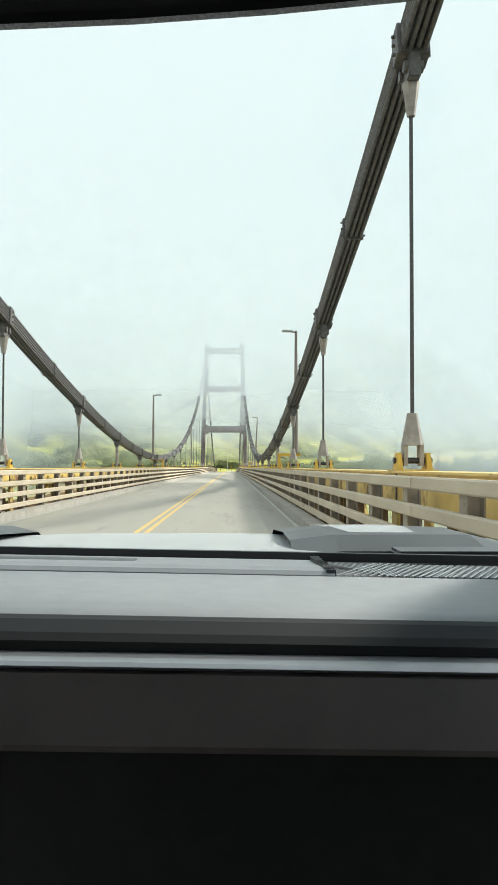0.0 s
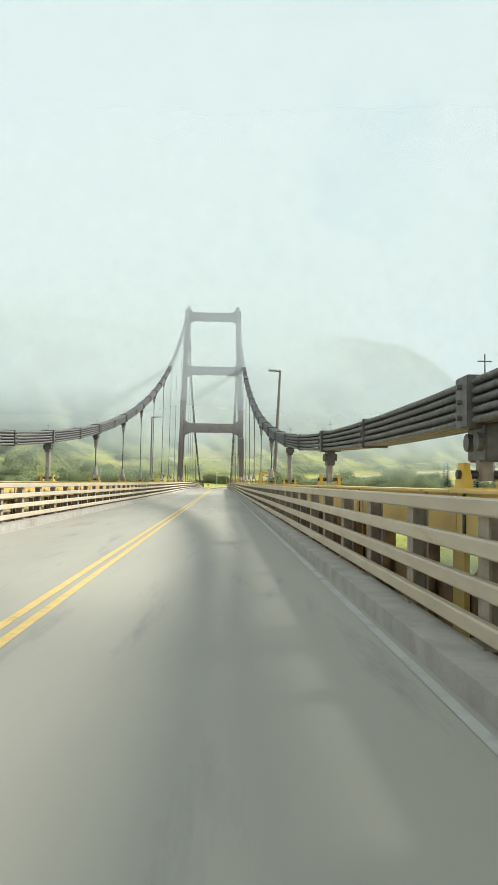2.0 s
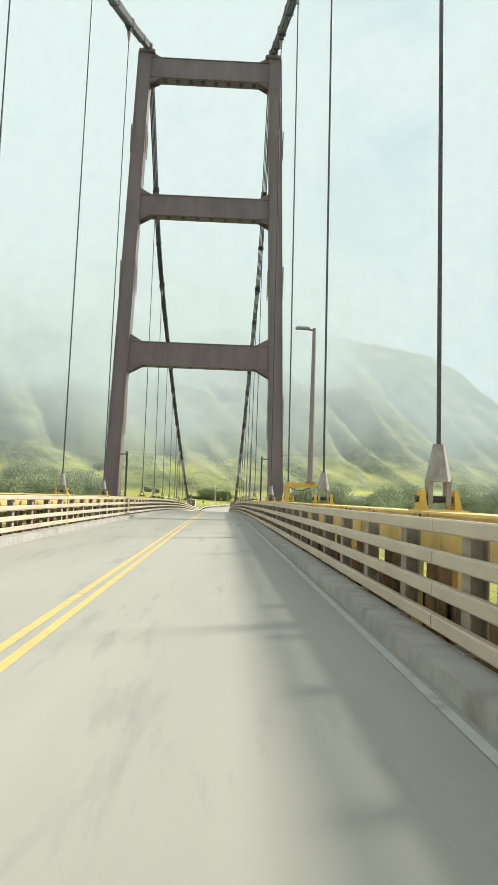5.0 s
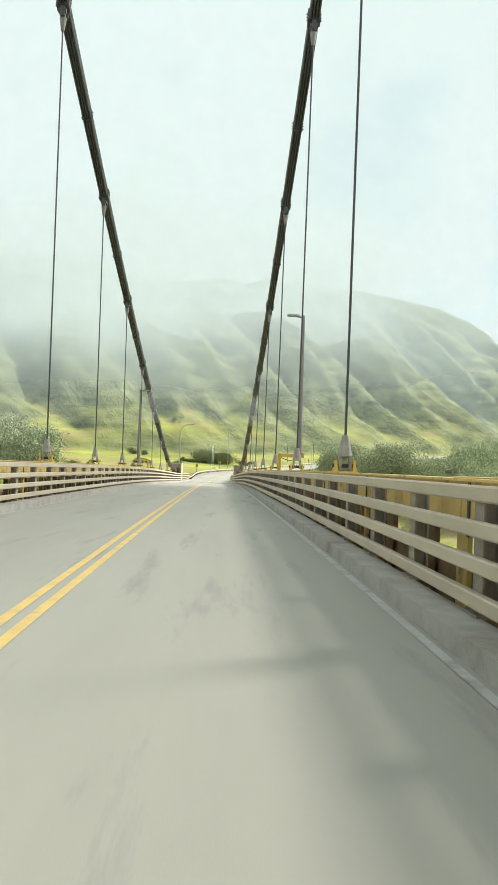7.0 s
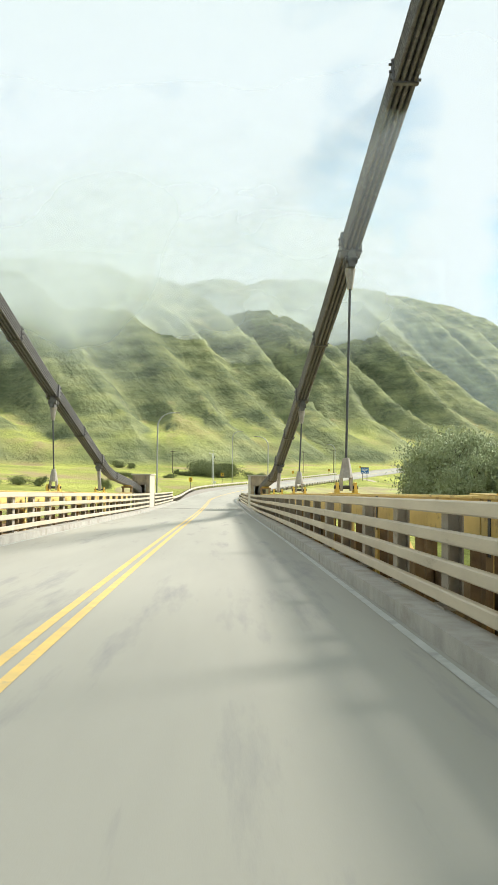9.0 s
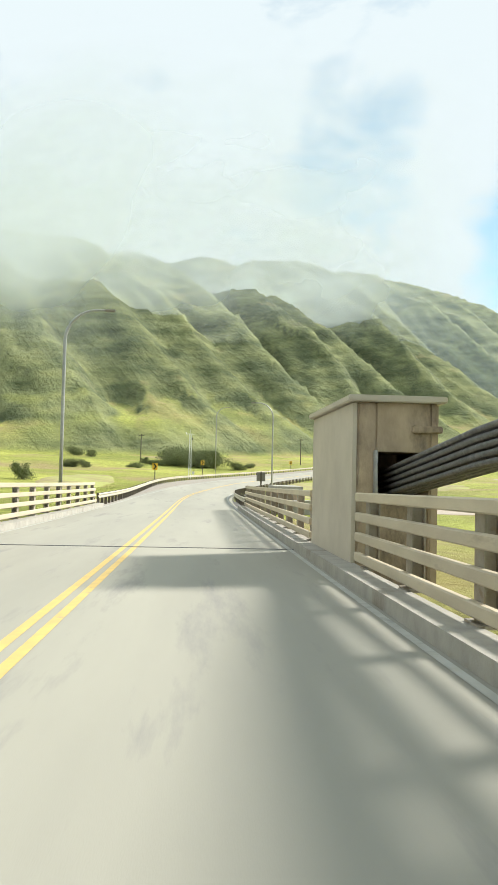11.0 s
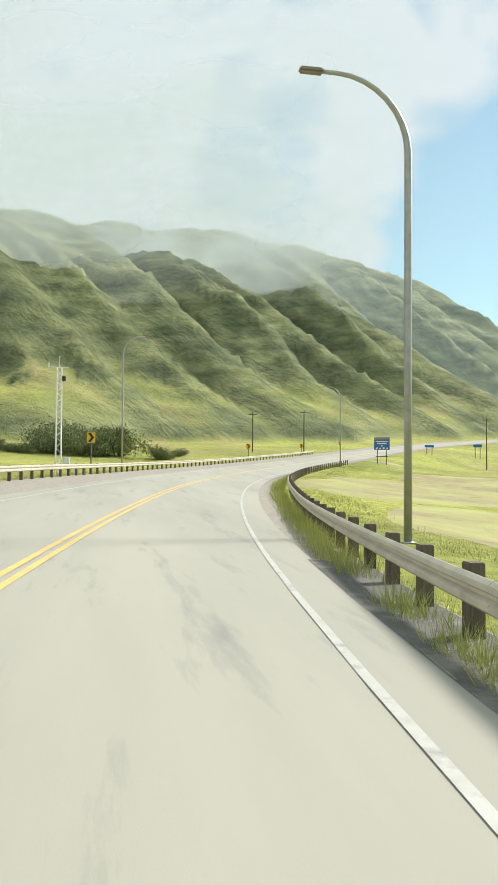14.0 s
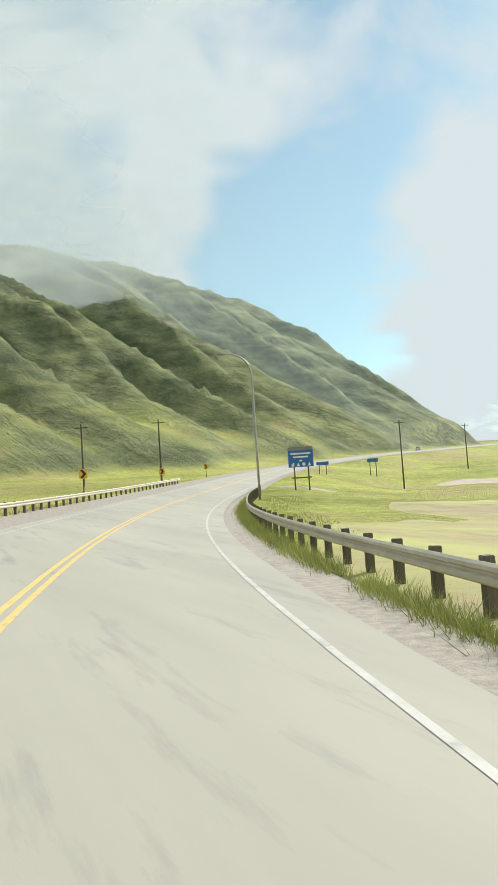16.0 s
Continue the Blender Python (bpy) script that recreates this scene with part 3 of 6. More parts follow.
def railing(side, y0, y1, label, sloped=False):
    t = thing("bridge_railing", label, "railing", "bridge railings", at=(0, y0, 0))
    inv = Matrix.Translation((0, -y0, 0))
    n = max(1, round((y1 - y0) / PANEL))
    cuts = np.linspace(y0, y1, n + 1)
    for a, b in zip(cuts, cuts[1:]):
        for top in (1.42, 1.09, 0.76, 0.43):
            bm = bmesh.new()
            ys = np.linspace(a + 0.012, b - 0.012 - (sloped and b == y1) * (top - 0.43) * 0.8, 4)
            c = 0.018
            x0, x1 = 4.33, 4.43
            prof = [(x0, top - 0.15 + c), (x0, top - c), (x0 + c, top), (x1 - c, top), (x1, top - c), (x1, top - 0.15 + c), (x1 - c, top - 0.15), (x0 + c, top - 0.15)]
            sweep(bm, [(0, y - y0, deck(y)) for y in ys], [(side * u, w) for u, w in prof])
            part("rail", bm, RAIL, t)
    k = max(2, round((y1 - y0) / 2.44))
    me = None
    for y in np.linspace(y0 + 0.5, y1 - 0.5, k):
        if me is None:
            bm = bmesh.new()
            box(bm, -0.09, -0.07, -0.13, 0.13, 0.2, 1.36)
            box(bm, 0.07, 0.09, -0.13, 0.13, 0.2, 1.36)
            box(bm, -0.07, 0.07, -0.015, 0.015, 0.2, 1.36)
            box(bm, -0.16, 0.16, -0.2, 0.2, 0.19, 0.225)
            ob = part("post", bm, POST, t)
            me = ob.data
        else:
            ob = new("post", me)
            ob.parent = t
        ob.location = (side * 4.53, y - y0, deck(y))
    if sloped:
        bm = bmesh.new()
        z = deck(y1)
        beam(bm, (side * 4.47, y1 - y0 + 0.1, z + 0.2), (side * 4.47, y1 - y0 - 0.85, z + 1.4), 0.1, 0.16)
        part("end_bar", bm, POST, t, "sloping steel end bar")
    return t


for side, word in ((-1, "sunlit"), (1, "shaded")):
    railing(side, -40.0, 217.1, "four-rail beige steel railing on the bridge")
    railing(side, 217.5, 349.6, "four-rail beige steel railing past the tower")
    railing(side, 354.9, 382.0, "four-rail beige steel railing past the concrete anchorage", True)


def truss(side, y0, y1):
    t = thing("stiffening_truss", "yellow-painted rusty steel stiffening truss beside the deck", "truss", "stiffening trusses", at=(0, y0, 0))
    n = round((y1 - y0) / (PANEL / 2))
    ys = np.linspace(y0, y1, n + 1)
    x = side * XH

    def pt(y, z, dx=0.0):
        return (x + dx, y - y0, deck(y) + z)

    for i in range(0, n, 2):
        a, b = ys[i], ys[min(i + 2, n)]
        bm = bmesh.new()
        seg = np.linspace(a, b - 0.03, 4)
        # hollow-looking top chord with lips
        prof = [(-0.33, 0.87), (-0.33, 1.44), (-0.42, 1.44), (-0.42, CHORD_TOP), (0.42, CHORD_TOP), (0.42, 1.44), (0.33, 1.44), (0.33, 0.87)]
        sweep(bm, [pt(y, 0) for y in seg], prof)
        part("top_chord", bm, YELLOW, t)
        bm = bmesh.new()
        sweep(bm, [pt(y, 0) for y in seg], [(-0.26, -2.0), (-0.26, -1.6), (0.26, -1.6), (0.26, -2.0)])
        part("bottom_chord", bm, YELLOW, t)
        bm = bmesh.new()
        mid = (a + b) / 2
        box(bm, x - 0.36, x + 0.36, b - y0 - 0.3, b - y0 + 0.28, deck(b) + CHORD_TOP + 0.002, deck(b) + CHORD_TOP + 0.02)
        part("splice_plate", bm, YELLOW, t, "rusted splice plate")
    for i, y in enumerate(ys):
        bm = bmesh.new()
        w = 0.2 if i % 2 == 0 else 0.12
        for dx in (-0.27, 0.27):
            box(bm, x + dx - 0.03, x + dx + 0.03, y - y0 - w, y - y0 + w, deck(y) - 1.6, deck(y) + 0.87)
        # lacing
        for k in range(5):
            beam(bm, pt(y, -1.4 + k * 0.45, -0.27), pt(y, -1.4 + (k + 1) * 0.45, 0.27), 0.06, 0.02)
        part("vertical", bm, YELLOW, t)
        # dark stiffener angle next to it
        bm = bmesh.new()
        box(bm, x - side * 0.345, x - side * 0.335, y - y0 - w - 0.16, y - y0 - w - 0.08, deck(y) + 0.8, deck(y) + 1.43)
        part("stiffener", bm, DARK, t)
    # rusty bracket plates and a low stringer between truss and railing
    me = None
    for y in np.arange(y0 + 1.2, y1, PANEL / 5):
        if me is None:
            bm = bmesh.new()
            box(bm, -0.04, 0.04, -0.17, 0.17, -0.6, 0.86)
            box(bm, -0.16, 0.16, -0.012, 0.012, -0.6, 0.86)
            ob = part("bracket_plate", bm, RUST, t, "rust-stained bracket plate")
            me = ob.data
        else:
            ob = new("bracket_plate", me)
            ob.parent = t
        ob.location = (side * 4.86, y - y0, deck(y))
    for a, b in zip(ys[:-1:2], ys[2::2]):
        bm = bmesh.new()
        sweep(bm, [(side * 5.02, y - y0, deck(y)) for y in np.linspace(a + 0.02, b - 0.02, 4)], [(-0.05, -0.25), (-0.05, 0.42), (0.05, 0.42), (0.05, -0.25)])
        part("stringer", bm, RUST, t, "rust-stained low stringer")
    for i in range(n):
        a, b = (ys[i], ys[i + 1]) if i % 2 == 0 else (ys[i + 1], ys[i])
        bm = bmesh.new()
        beam(bm, pt(a, -1.7), pt(b, 0.95), 0.24, 0.2)
        part("diagonal", bm, YELLOW, t)
    return t


for side in (-1, 1):
    truss(side, MAIN0 - 4 * PANEL, MAIN0 + 16 * PANEL)
    truss(side, 220.2, SIDE0 + 9 * PANEL)
    # short length of chord through the tower
    t = thing("tower_link_truss", "yellow steel truss between the tower legs", "truss", "stiffening trusses", at=(0, MAIN0 + 16 * PANEL, 0))
    bm = bmesh.new()
    y0, y1 = MAIN0 + 16 * PANEL + 0.02, 220.18
    sweep(bm, [(side * 4.95, y - y0, deck(y)) for y in np.linspace(y0, y1, 4)], [(-0.2, 0.87), (-0.2, CHORD_TOP), (0.2, CHORD_TOP), (0.2, 0.87)])
    part("top_chord", bm, YELLOW, t)
    bm = bmesh.new()
    sweep(bm, [(side * 4.95, y - y0, deck(y)) for y in np.linspace(y0, y1, 4)], [(-0.2, -2.0), (-0.2, -1.6), (0.2, -1.6), (0.2, -2.0)])
    part("bottom_chord", bm, YELLOW, t)


def cable_z(y):
    """Centre of the main cable."""
    if y <= TOWER_Y:
        u = y - 74.5
        return 2.35 + 0.001615 * u * u + 2.2e-9 * u ** 4
    u = y - 285.0
    top = 3.85 * (max(248.0 - y, 0.0) / 29.1) ** 2
    # the cable bends over the saddle post before its anchorage
    bend = float(np.interp(y, [300.0, 320.0, 332.0, 340.6, 345.7, 350.0], [0.0, -0.45, -0.95, -0.25, 0.04, 0.1]))
    return 11.1 - 0.2606 * u + 0.0011 * u * u + top + bend


def cable_x(y):
    return XH - 0.26 * smoothstep(120, TOWER_Y, y) if y <= TOWER_Y else XH + 0.08 - 0.34 * (1 - smoothstep(TOWER_Y, 240, y))


def hanger(side, y):
    zf = deck(y) + CHORD_TOP
    zc = cable_z(y) - 0.24
    x0, x1 = side * XH, side * cable_x(y)
    t = thing("hanger", "steel rope hanger with cast sockets above the yellow truss", "hanger", "bridge hangers", at=(x0, y, zf))
    top = Vector((x1 - x0, 0, zc - zf))
    L = top.z
    short = L < 2.4
    bm = bmesh.new()
    for dx in (-0.24, 0.24):
        vs = [(dx - 0.05, -0.2, 0.0), (dx - 0.05, 0.2, 0.0), (dx - 0.03, 0.1, 0.3), (dx - 0.03, -0.1, 0.3)]
        a = [bm.verts.new(v) for v in vs]
        b = [bm.verts.new((v[0] + (0.1 if v[2] < 0.1 else 0.06), v[1], v[2])) for v in vs]
        bm.faces.new(a[::-1])
        bm.faces.new(b)
        for i in range(4):
            bm.faces.new((a[i], a[(i + 1) % 4], b[(i + 1) % 4], b[i]))
    bmesh.ops.recalc_face_normals(bm, faces=bm.faces)
    box(bm, -0.32, 0.32, -0.26, 0.26, 0.0, 0.025)
    part("foot_bracket", bm, YELLOW_CLEAN, t)
    bm = bmesh.new()
    rod(bm, (-0.32, 0, 0.17), (0.32, 0, 0.17), 0.05)
    part("pin", bm, DARK, t)
    if not short:
        bm = bmesh.new()
        # forked lower socket: two cheeks, then a tapered barrel
        for dx in (-0.13, 0.13):
            box(bm, dx - 0.035, dx + 0.035, -0.1, 0.1, 0.08, 0.45)
        rod(bm, (0, 0, 0.42), (0, 0, 0.95), 0.19, 0.085, 12)
        part("lower_socket", bm, SOCKET, t, smooth=False)
        bm = bmesh.new()
        rod(bm, top - Vector((0, 0, 0.95)), top - Vector((0, 0, 0.4)), 0.07, 0.15, 12)
        part("upper_socket", bm, SOCKET, t)
        bm = bmesh.new()
        rod(bm, (0, 0, 0.9), top - Vector((0, 0, 0.9)), 0.033, None, 8)
        part("rope", bm, ROPE, t)
    else:
        bm = bmesh.new()
        rod(bm, (0, 0, 0.1), top - Vector((0, 0, 0.3)), 0.1, None, 10)
        part("short_rod", bm, SOCKET, t, "rusty thick hanger rod")
    bm = bmesh.new()
    box(bm, top.x - 0.1, top.x + 0.1, -0.3, 0.3, top.z - 0.42, top.z, 0.02)
    rod(bm, (top.x - 0.16, 0.17, top.z - 0.2), (top.x + 0.16, 0.17, top.z - 0.2), 0.1)
    rod(bm, (top.x - 0.16, -0.17, top.z - 0.2), (top.x + 0.16, -0.17, top.z - 0.2), 0.1)
    part("hanger_yoke", bm, CLAMP, t)
    return t


HANGERS = [MAIN0 + k * PANEL for k in range(-3, 17)] + [SIDE0 + k * PANEL for k in range(0, 9)]
for side in (-1, 1):
    for y in HANGERS:
        if cable_z(y) - 0.3 - deck(y) - CHORD_TOP > 0.45:
            hanger(side, y)

ANCHOR_Y = 350.0


def main_cable(side):
    t = thing("main_cable", "dark main suspension cable of parallel strands with clamps", "cable", "main cables")
    ys = list(np.arange(-60, TOWER_Y, 3.0)) + [TOWER_Y] + list(np.arange(TOWER_Y + 2, ANCHOR_Y + 1.0, 3.0)) + [ANCHOR_Y + 1.0]
    for col in range(4):
        for row in range(5):
            bm = bmesh.new()
            tube(bm, [(side * cable_x(y) + (col - 1.5) * 0.12, y, cable_z(y) + (row - 2) * 0.106) for y in ys], 0.042, 7)
            part("strand", bm, STRAND, t, smooth=True)

    def at(y, half, h, length, name, extra=False):
        z, x = cable_z(y), side * cable_x(y)
        slope = math.atan2(cable_z(y + 0.5) - cable_z(y - 0.5), 1.0)
        bm = bmesh.new()
        box(bm, -half, half, -length / 2, length / 2, -h, h, 0.015)
        for dz in (-h * 0.6, 0.0, h * 0.6):
            rod(bm, (-half - 0.05, 0, dz), (half + 0.05, 0, dz), 0.03, None, 6)
        if extra:
            rod(bm, (0, 0, h), (0, 0, h + 0.26), 0.008, None, 5)
            rod(bm, (-0.08, 0, h + 0.18), (0.08, 0, h + 0.18), 0.007, None, 5)
        bmesh.ops.transform(bm, matrix=Matrix.Translation((x, y, z)) @ Matrix.Rotation(slope, 4, "X"), verts=bm.verts)
        part(name, bm, CLAMP, t)

    for y in HANGERS:
        at(y, 0.27, 0.29, 0.42, "cable_band", True)
        at(y + PANEL / 2, 0.25, 0.28, 0.1, "strand_spacer")
    return t


for side in (-1, 1):
    main_cable(side)


def tower():
    t = thing("bridge_tower", "tall reddish-brown riveted steel portal tower of the suspension bridge", "tower", at=(0, TOWER_Y, 0))

    def leg_x(z):
        return 6.2 - 1.1 * (z - 1.0) / 34.8

    for side in (-1, 1):
        bm = bmesh.new()
        zs = np.linspace(-19.0, 35.6, 12)
        rings = []
        for z in zs:
            w = 0.56 - 0.06 * smoothstep(-19, 34, z)
            x = side * leg_x(z)
            # cross section: a box with set-back inner face
            pts = [(-w, -0.75), (-w + 0.08, -0.75), (-w + 0.08, -0.7), (w - 0.08, -0.7), (w - 0.08, -0.75), (w, -0.75), (w, 0.75), (w - 0.08, 0.75), (w - 0.08, 0.7), (-w + 0.08, 0.7), (-w + 0.08, 0.75), (-w, 0.75)]
            rings.append([bm.verts.new((x + a, b, z)) for a, b in pts])
        k = len(rings[0])
        for r0, r1 in zip(rings, rings[1:]):
            for j in range(k):
                bm.faces.new((r0[j], r0[(j + 1) % k], r1[(j + 1) % k], r1[j]))
        bm.faces.new(rings[-1])
        bm.faces.new(rings[0][::-1])
        bmesh.ops.recalc_face_normals(bm, faces=bm.faces)
        leg = part("leg", bm, TOWER, t)
        # splice plates with rivet rows
        for z0, z1 in ((0.4, 2.4), (5.8, 8.9), (16.7, 19.0), (27.6, 29.7)):
            bm = bmesh.new()
            zc = (z0 + z1) / 2
            x = side * leg_x(zc)
            w = 0.57
            for u in np.arange(z0, z1, 0.16):
                for dx in (-w, w):
                    for dy in (-0.66, -0.5, 0.5, 0.66):
                        box(bm, x + dx - 0.035, x + dx + 0.035, dy - 0.03, dy + 0.03, u, u + 0.06)
                for dx in (-0.5, 0.5):
                    box(bm, x + dx - 0.025, x + dx + 0.025, -0.78, -0.74, u, u + 0.05)
            tagged(part("rivet_row", bm, TOWER, leg), "rows of small round rivets", kind="stuff")
        bm = bmesh.new()
        xt = side * 4.93
        box(bm, xt - 0.62, xt + 0.62, -0.85, 0.85, 35.6, 35.85, 0.03)
        box(bm, xt - 0.35, xt + 0.35, -0.6, 0.6, 35.85, 36.6, 0.12)
        part("saddle", bm, TOWER, leg)
        # ledge
        bm = bmesh.new()
        xl = side * leg_x(1.7)
        box(bm, xl - 0.5, xl + 0.5, -0.8, -0.7, 1.66, 1.72)
        part("ledge", bm, TOWER, leg)
    for z0, z1, knee in ((11.1, 12.8, 1.1), (22.8, 24.3, 0.9), (33.8, 35.3, 0.9)):
        bm = bmesh.new()
        xi = leg_x((z0 + z1) / 2) - 0.45
        box(bm, -xi, xi, -0.5, -0.44, z0, z1)
        box(bm, -xi, xi, 0.44, 0.5, z0, z1)
        box(bm, -xi, xi, -0.56, 0.56, z1, z1 + 0.06)
        box(bm, -xi, xi, -0.56, 0.56, z0 - 0.06, z0)
        for side in (-1, 1):
            for zz, sg in ((z0 - 0.06, -1), (z1 + 0.06, 1)):
                for yy in (-0.5, 0.44):
                    tri = [(side * (xi + 0.1), zz), (side * (xi - knee), zz), (side * (xi + 0.1), zz + sg * knee * 0.62)]
                    a = [bm.verts.new((u, yy, w)) for u, w in tri]
                    b = [bm.verts.new((u, yy + 0.06, w)) for u, w in tri]
                    bm.faces.new(a)
                    bm.faces.new(b[::-1])
                    for i in range(3):
                        bm.faces.new((a[i], a[(i + 1) % 3], b[(i + 1) % 3], b[i]))
        bmesh.ops.recalc_face_normals(bm, faces=bm.faces)
        cb = part("crossbeam", bm, TOWER, t)
        for u in np.linspace(-xi + 1.2, xi - 1.2, 8):
            bm = bmesh.new()
            box(bm, u - 0.16, u + 0.16, -0.3, 0.3, z0 - 0.09, z0 - 0.062, 0.01)
            part("hand_hole", bm, DARK, cb)
    # ladder beside the leg
    for side in (-1, 1):
        bm = bmesh.new()
        for dy in (-0.95, -0.55):
            rod(bm, (side * 5.05, dy, deck(TOWER_Y) + 0.9), (side * 5.05, dy, 4.4), 0.05, None, 8)
        for z in np.arange(1.0, 4.3, 0.3):
            rod(bm, (side * 5.05, -0.95, z), (side * 5.05, -0.55, z), 0.02, None, 6)
        beam(bm, (side * 5.05, -0.75, 4.2), (side * 5.6, -0.6, 4.2), 0.08, 0.08)
        part("ladder", bm, DARK, t, "dark steel ladder")
    bm = bmesh.new()
    box(bm, -8.5, 8.5, -3, 3, -24, -17.5, 0.3)
    part("pier", bm, CONCRETE, t)
    return t


tower()


def anchorage(side, label):
    y0, y1 = 350.0, 354.7
    zb, zt = deck(352) - 0.6, 0.36
    x0, x1 = 4.38, 5.88
    t = thing("cable_anchorage", label, "anchorage", "cable anchorages", at=(side * 5.2, 352, deck(352)))
    o = Vector((side * 5.2, 352, deck(352)))

    def b_(name, a, mat, label="", bev=0.03):
        bm = bmesh.new()
        xs = sorted((side * a[0], side * a[1]))
        box(bm, xs[0] - o.x, xs[1] - o.x, a[2] - o.y, a[3] - o.y, a[4] - o.z, a[5] - o.z, bev)
        return part(name, bm, mat, t, label)

    # block with a deep slot for the cable
    b_("block_side", (x0 + 0.06, 4.78, y0, y1, zb, zt - 0.12), OLD_CONCRETE)
    b_("block_side", (5.72, x1, y0 + 0.004, y1, zb, zt - 0.12), OLD_CONCRETE)
    b_("block_base", (4.78, 5.72, y0 + 0.12, y1, zb, -1.5), OLD_CONCRETE, "", 0.01)
    b_("block_head", (4.78, 5.72, y0 + 0.008, y1, -0.62, zt - 0.12), OLD_CONCRETE, "stained concrete head over the cable slot", 0.01)
    b_("block_back", (4.78, 5.72, y0 + 2.2, y1 - 0.01, -1.5, -0.62), OLD_CONCRETE, "", 0.01)
    b_("cover_panel", (x0 - 0.02, x0 + 0.055, y0 + 0.02, y1, deck(352) + 0.02, zt - 0.13), WHITE_PANEL, "pale painted cover panel", 0.01)
    b_("cap", (x0 - 0.12, x1 + 0.12, y0 - 0.12, y1 + 0.1, zt - 0.118, zt), WHITE_PANEL, "overhanging weathered cap", 0.02)
    b_("slot_plate", (4.72, 4.79, y0 - 0.09, y0 - 0.01, -1.5, -0.6), GALV, "steel plate at the slot", 0.01)
    b_("ledge", (5.4, x1 + 0.05, y0 - 0.1, y0 - 0.004, -0.28, -0.16), OLD_CONCRETE, "", 0.02)
    return t


anchorage(-1, "sunlit pale concrete cable anchorage block at the bridge end")
anchorage(1, "stained tan concrete cable anchorage block at the bridge end")

# dark saddle post that carries the cable before the anchorage
for side in (-1, 1):
    for y, w in ((SIDE0 + 9 * PANEL + 0.6, 0.3),):
        zc = cable_z(y) - 0.34
        t = thing("cable_saddle_post", "dark rusty steel post under the main cable", "post", "saddle posts", at=(side * XH, y, deck(y) + CHORD_TOP))
        bm = bmesh.new()
        h = zc - deck(y) - CHORD_TOP
        for dx in (-0.3, 0.3):
            box(bm, dx - 0.07, dx + 0.07, -0.14, 0.14, 0, max(h, 0.3) - 0.12, 0.008)
        box(bm, -0.42, 0.42, -0.2, 0.2, max(h, 0.3) - 0.118, max(h, 0.3) - 0.002, 0.008)
        part("frame", bm, RUST, t)
        bm = bmesh.new()
        box(bm, -0.28, 0.28, -0.14, 0.14, max(h, 0.3), max(h, 0.3) + 0.08, 0.01)
        part("bearing_block", bm, YELLOW_CLEAN, t)


def abutment_block():
    t = thing("abutment_block", "weathered concrete abutment block behind the railing's end", "concrete block", at=(6.75, 382.3, deck(382)))
    z = -1.86 - deck(382)
    bm = bmesh.new()
    box(bm, -0.7, 0.7, -2.2, 2.2, -1.2, z - 0.22, 0.03)
    part("body", bm, OLD_CONCRETE, t)
    bm = bmesh.new()
    box(bm, -0.78, 0.82, -2.32, 2.3, z - 0.218, z, 0.03)
    part("cap", bm, CONCRETE, t, "pale overhanging cap slab")
    bm = bmesh.new()
    box(bm, -0.4, 1.6, -3.3, -2.33, -1.2, z - 0.75, 0.03)
    part("footing", bm, CONCRETE, t, "lower pale concrete ledge")
    return t


abutment_block()


def bridge_lamp(side, y, dz=0.0, dx=0.0):
    zf = deck(y) + CHORD_TOP
    t = thing("bridge_lamp", "street lamp on a bent yellow bracket above the truss", "street lamp", "bridge lamps", at=(side * 4.86, y, zf))
    s = side
    bm = bmesh.new()
    box(bm, -0.08, 0.08, -0.1, 0.1, 0.0, 0.655, 0.01)
    box(bm, min(-s * 0.08, s * 1.2), max(-s * 0.08, s * 1.2), -0.1, 0.1, 0.66, 0.83, 0.01)
    part("bracket", bm, YELLOW_CLEAN, t)
    bm = bmesh.new()
    tube(bm, [(s * (0.08 + 0.1 * i), -0.02, 0.64 - 0.13 * math.sin(math.pi * i / 9)) for i in range(10)], 0.018, 6)
    part("cable", bm, DARK, t, "sagging black cable")
    bm = bmesh.new()
    rod(bm, (s * 0.95, 0, 0.86), (s * 0.95 + dx, 0, 7.42 + dz), 0.13, 0.075, 12)
    box(bm, s * 0.95 - 0.2, s * 0.95 + 0.2, -0.2, 0.2, 0.83, 0.87)
    part("post", bm, LAMP_POST, t)
    bm = bmesh.new()
    rod(bm, (s * 1.0 + dx, 0, 7.32 + dz), (s * 0.4 + dx, 0, 7.4 + dz), 0.04, None, 8)
    arm = part("arm", bm, LAMP_POST, t)
    bm = bmesh.new()
    box(bm, s * 0.45 + dx - 0.3, s * 0.45 + dx + 0.3, -0.14, 0.14, 7.35 + dz, 7.46 + dz, 0.03)
    part("lamp_head", bm, GALV, t, "flat grey lamp head")
    return t


for side, y, dz, dx in ((1, 42.6, 0.33, 0), (-1, 77.6, 0, 0), (1, 116.3, 0.32, 0.3), (-1, 151.6, 0, 0), (1, 192.0, 0, 0), (1, 260.2, 0.2, 0), (-1, 296.0, 0, 0), (-1, 2.0, 0, 0)):
    bridge_lamp(side, y, dz, dx)

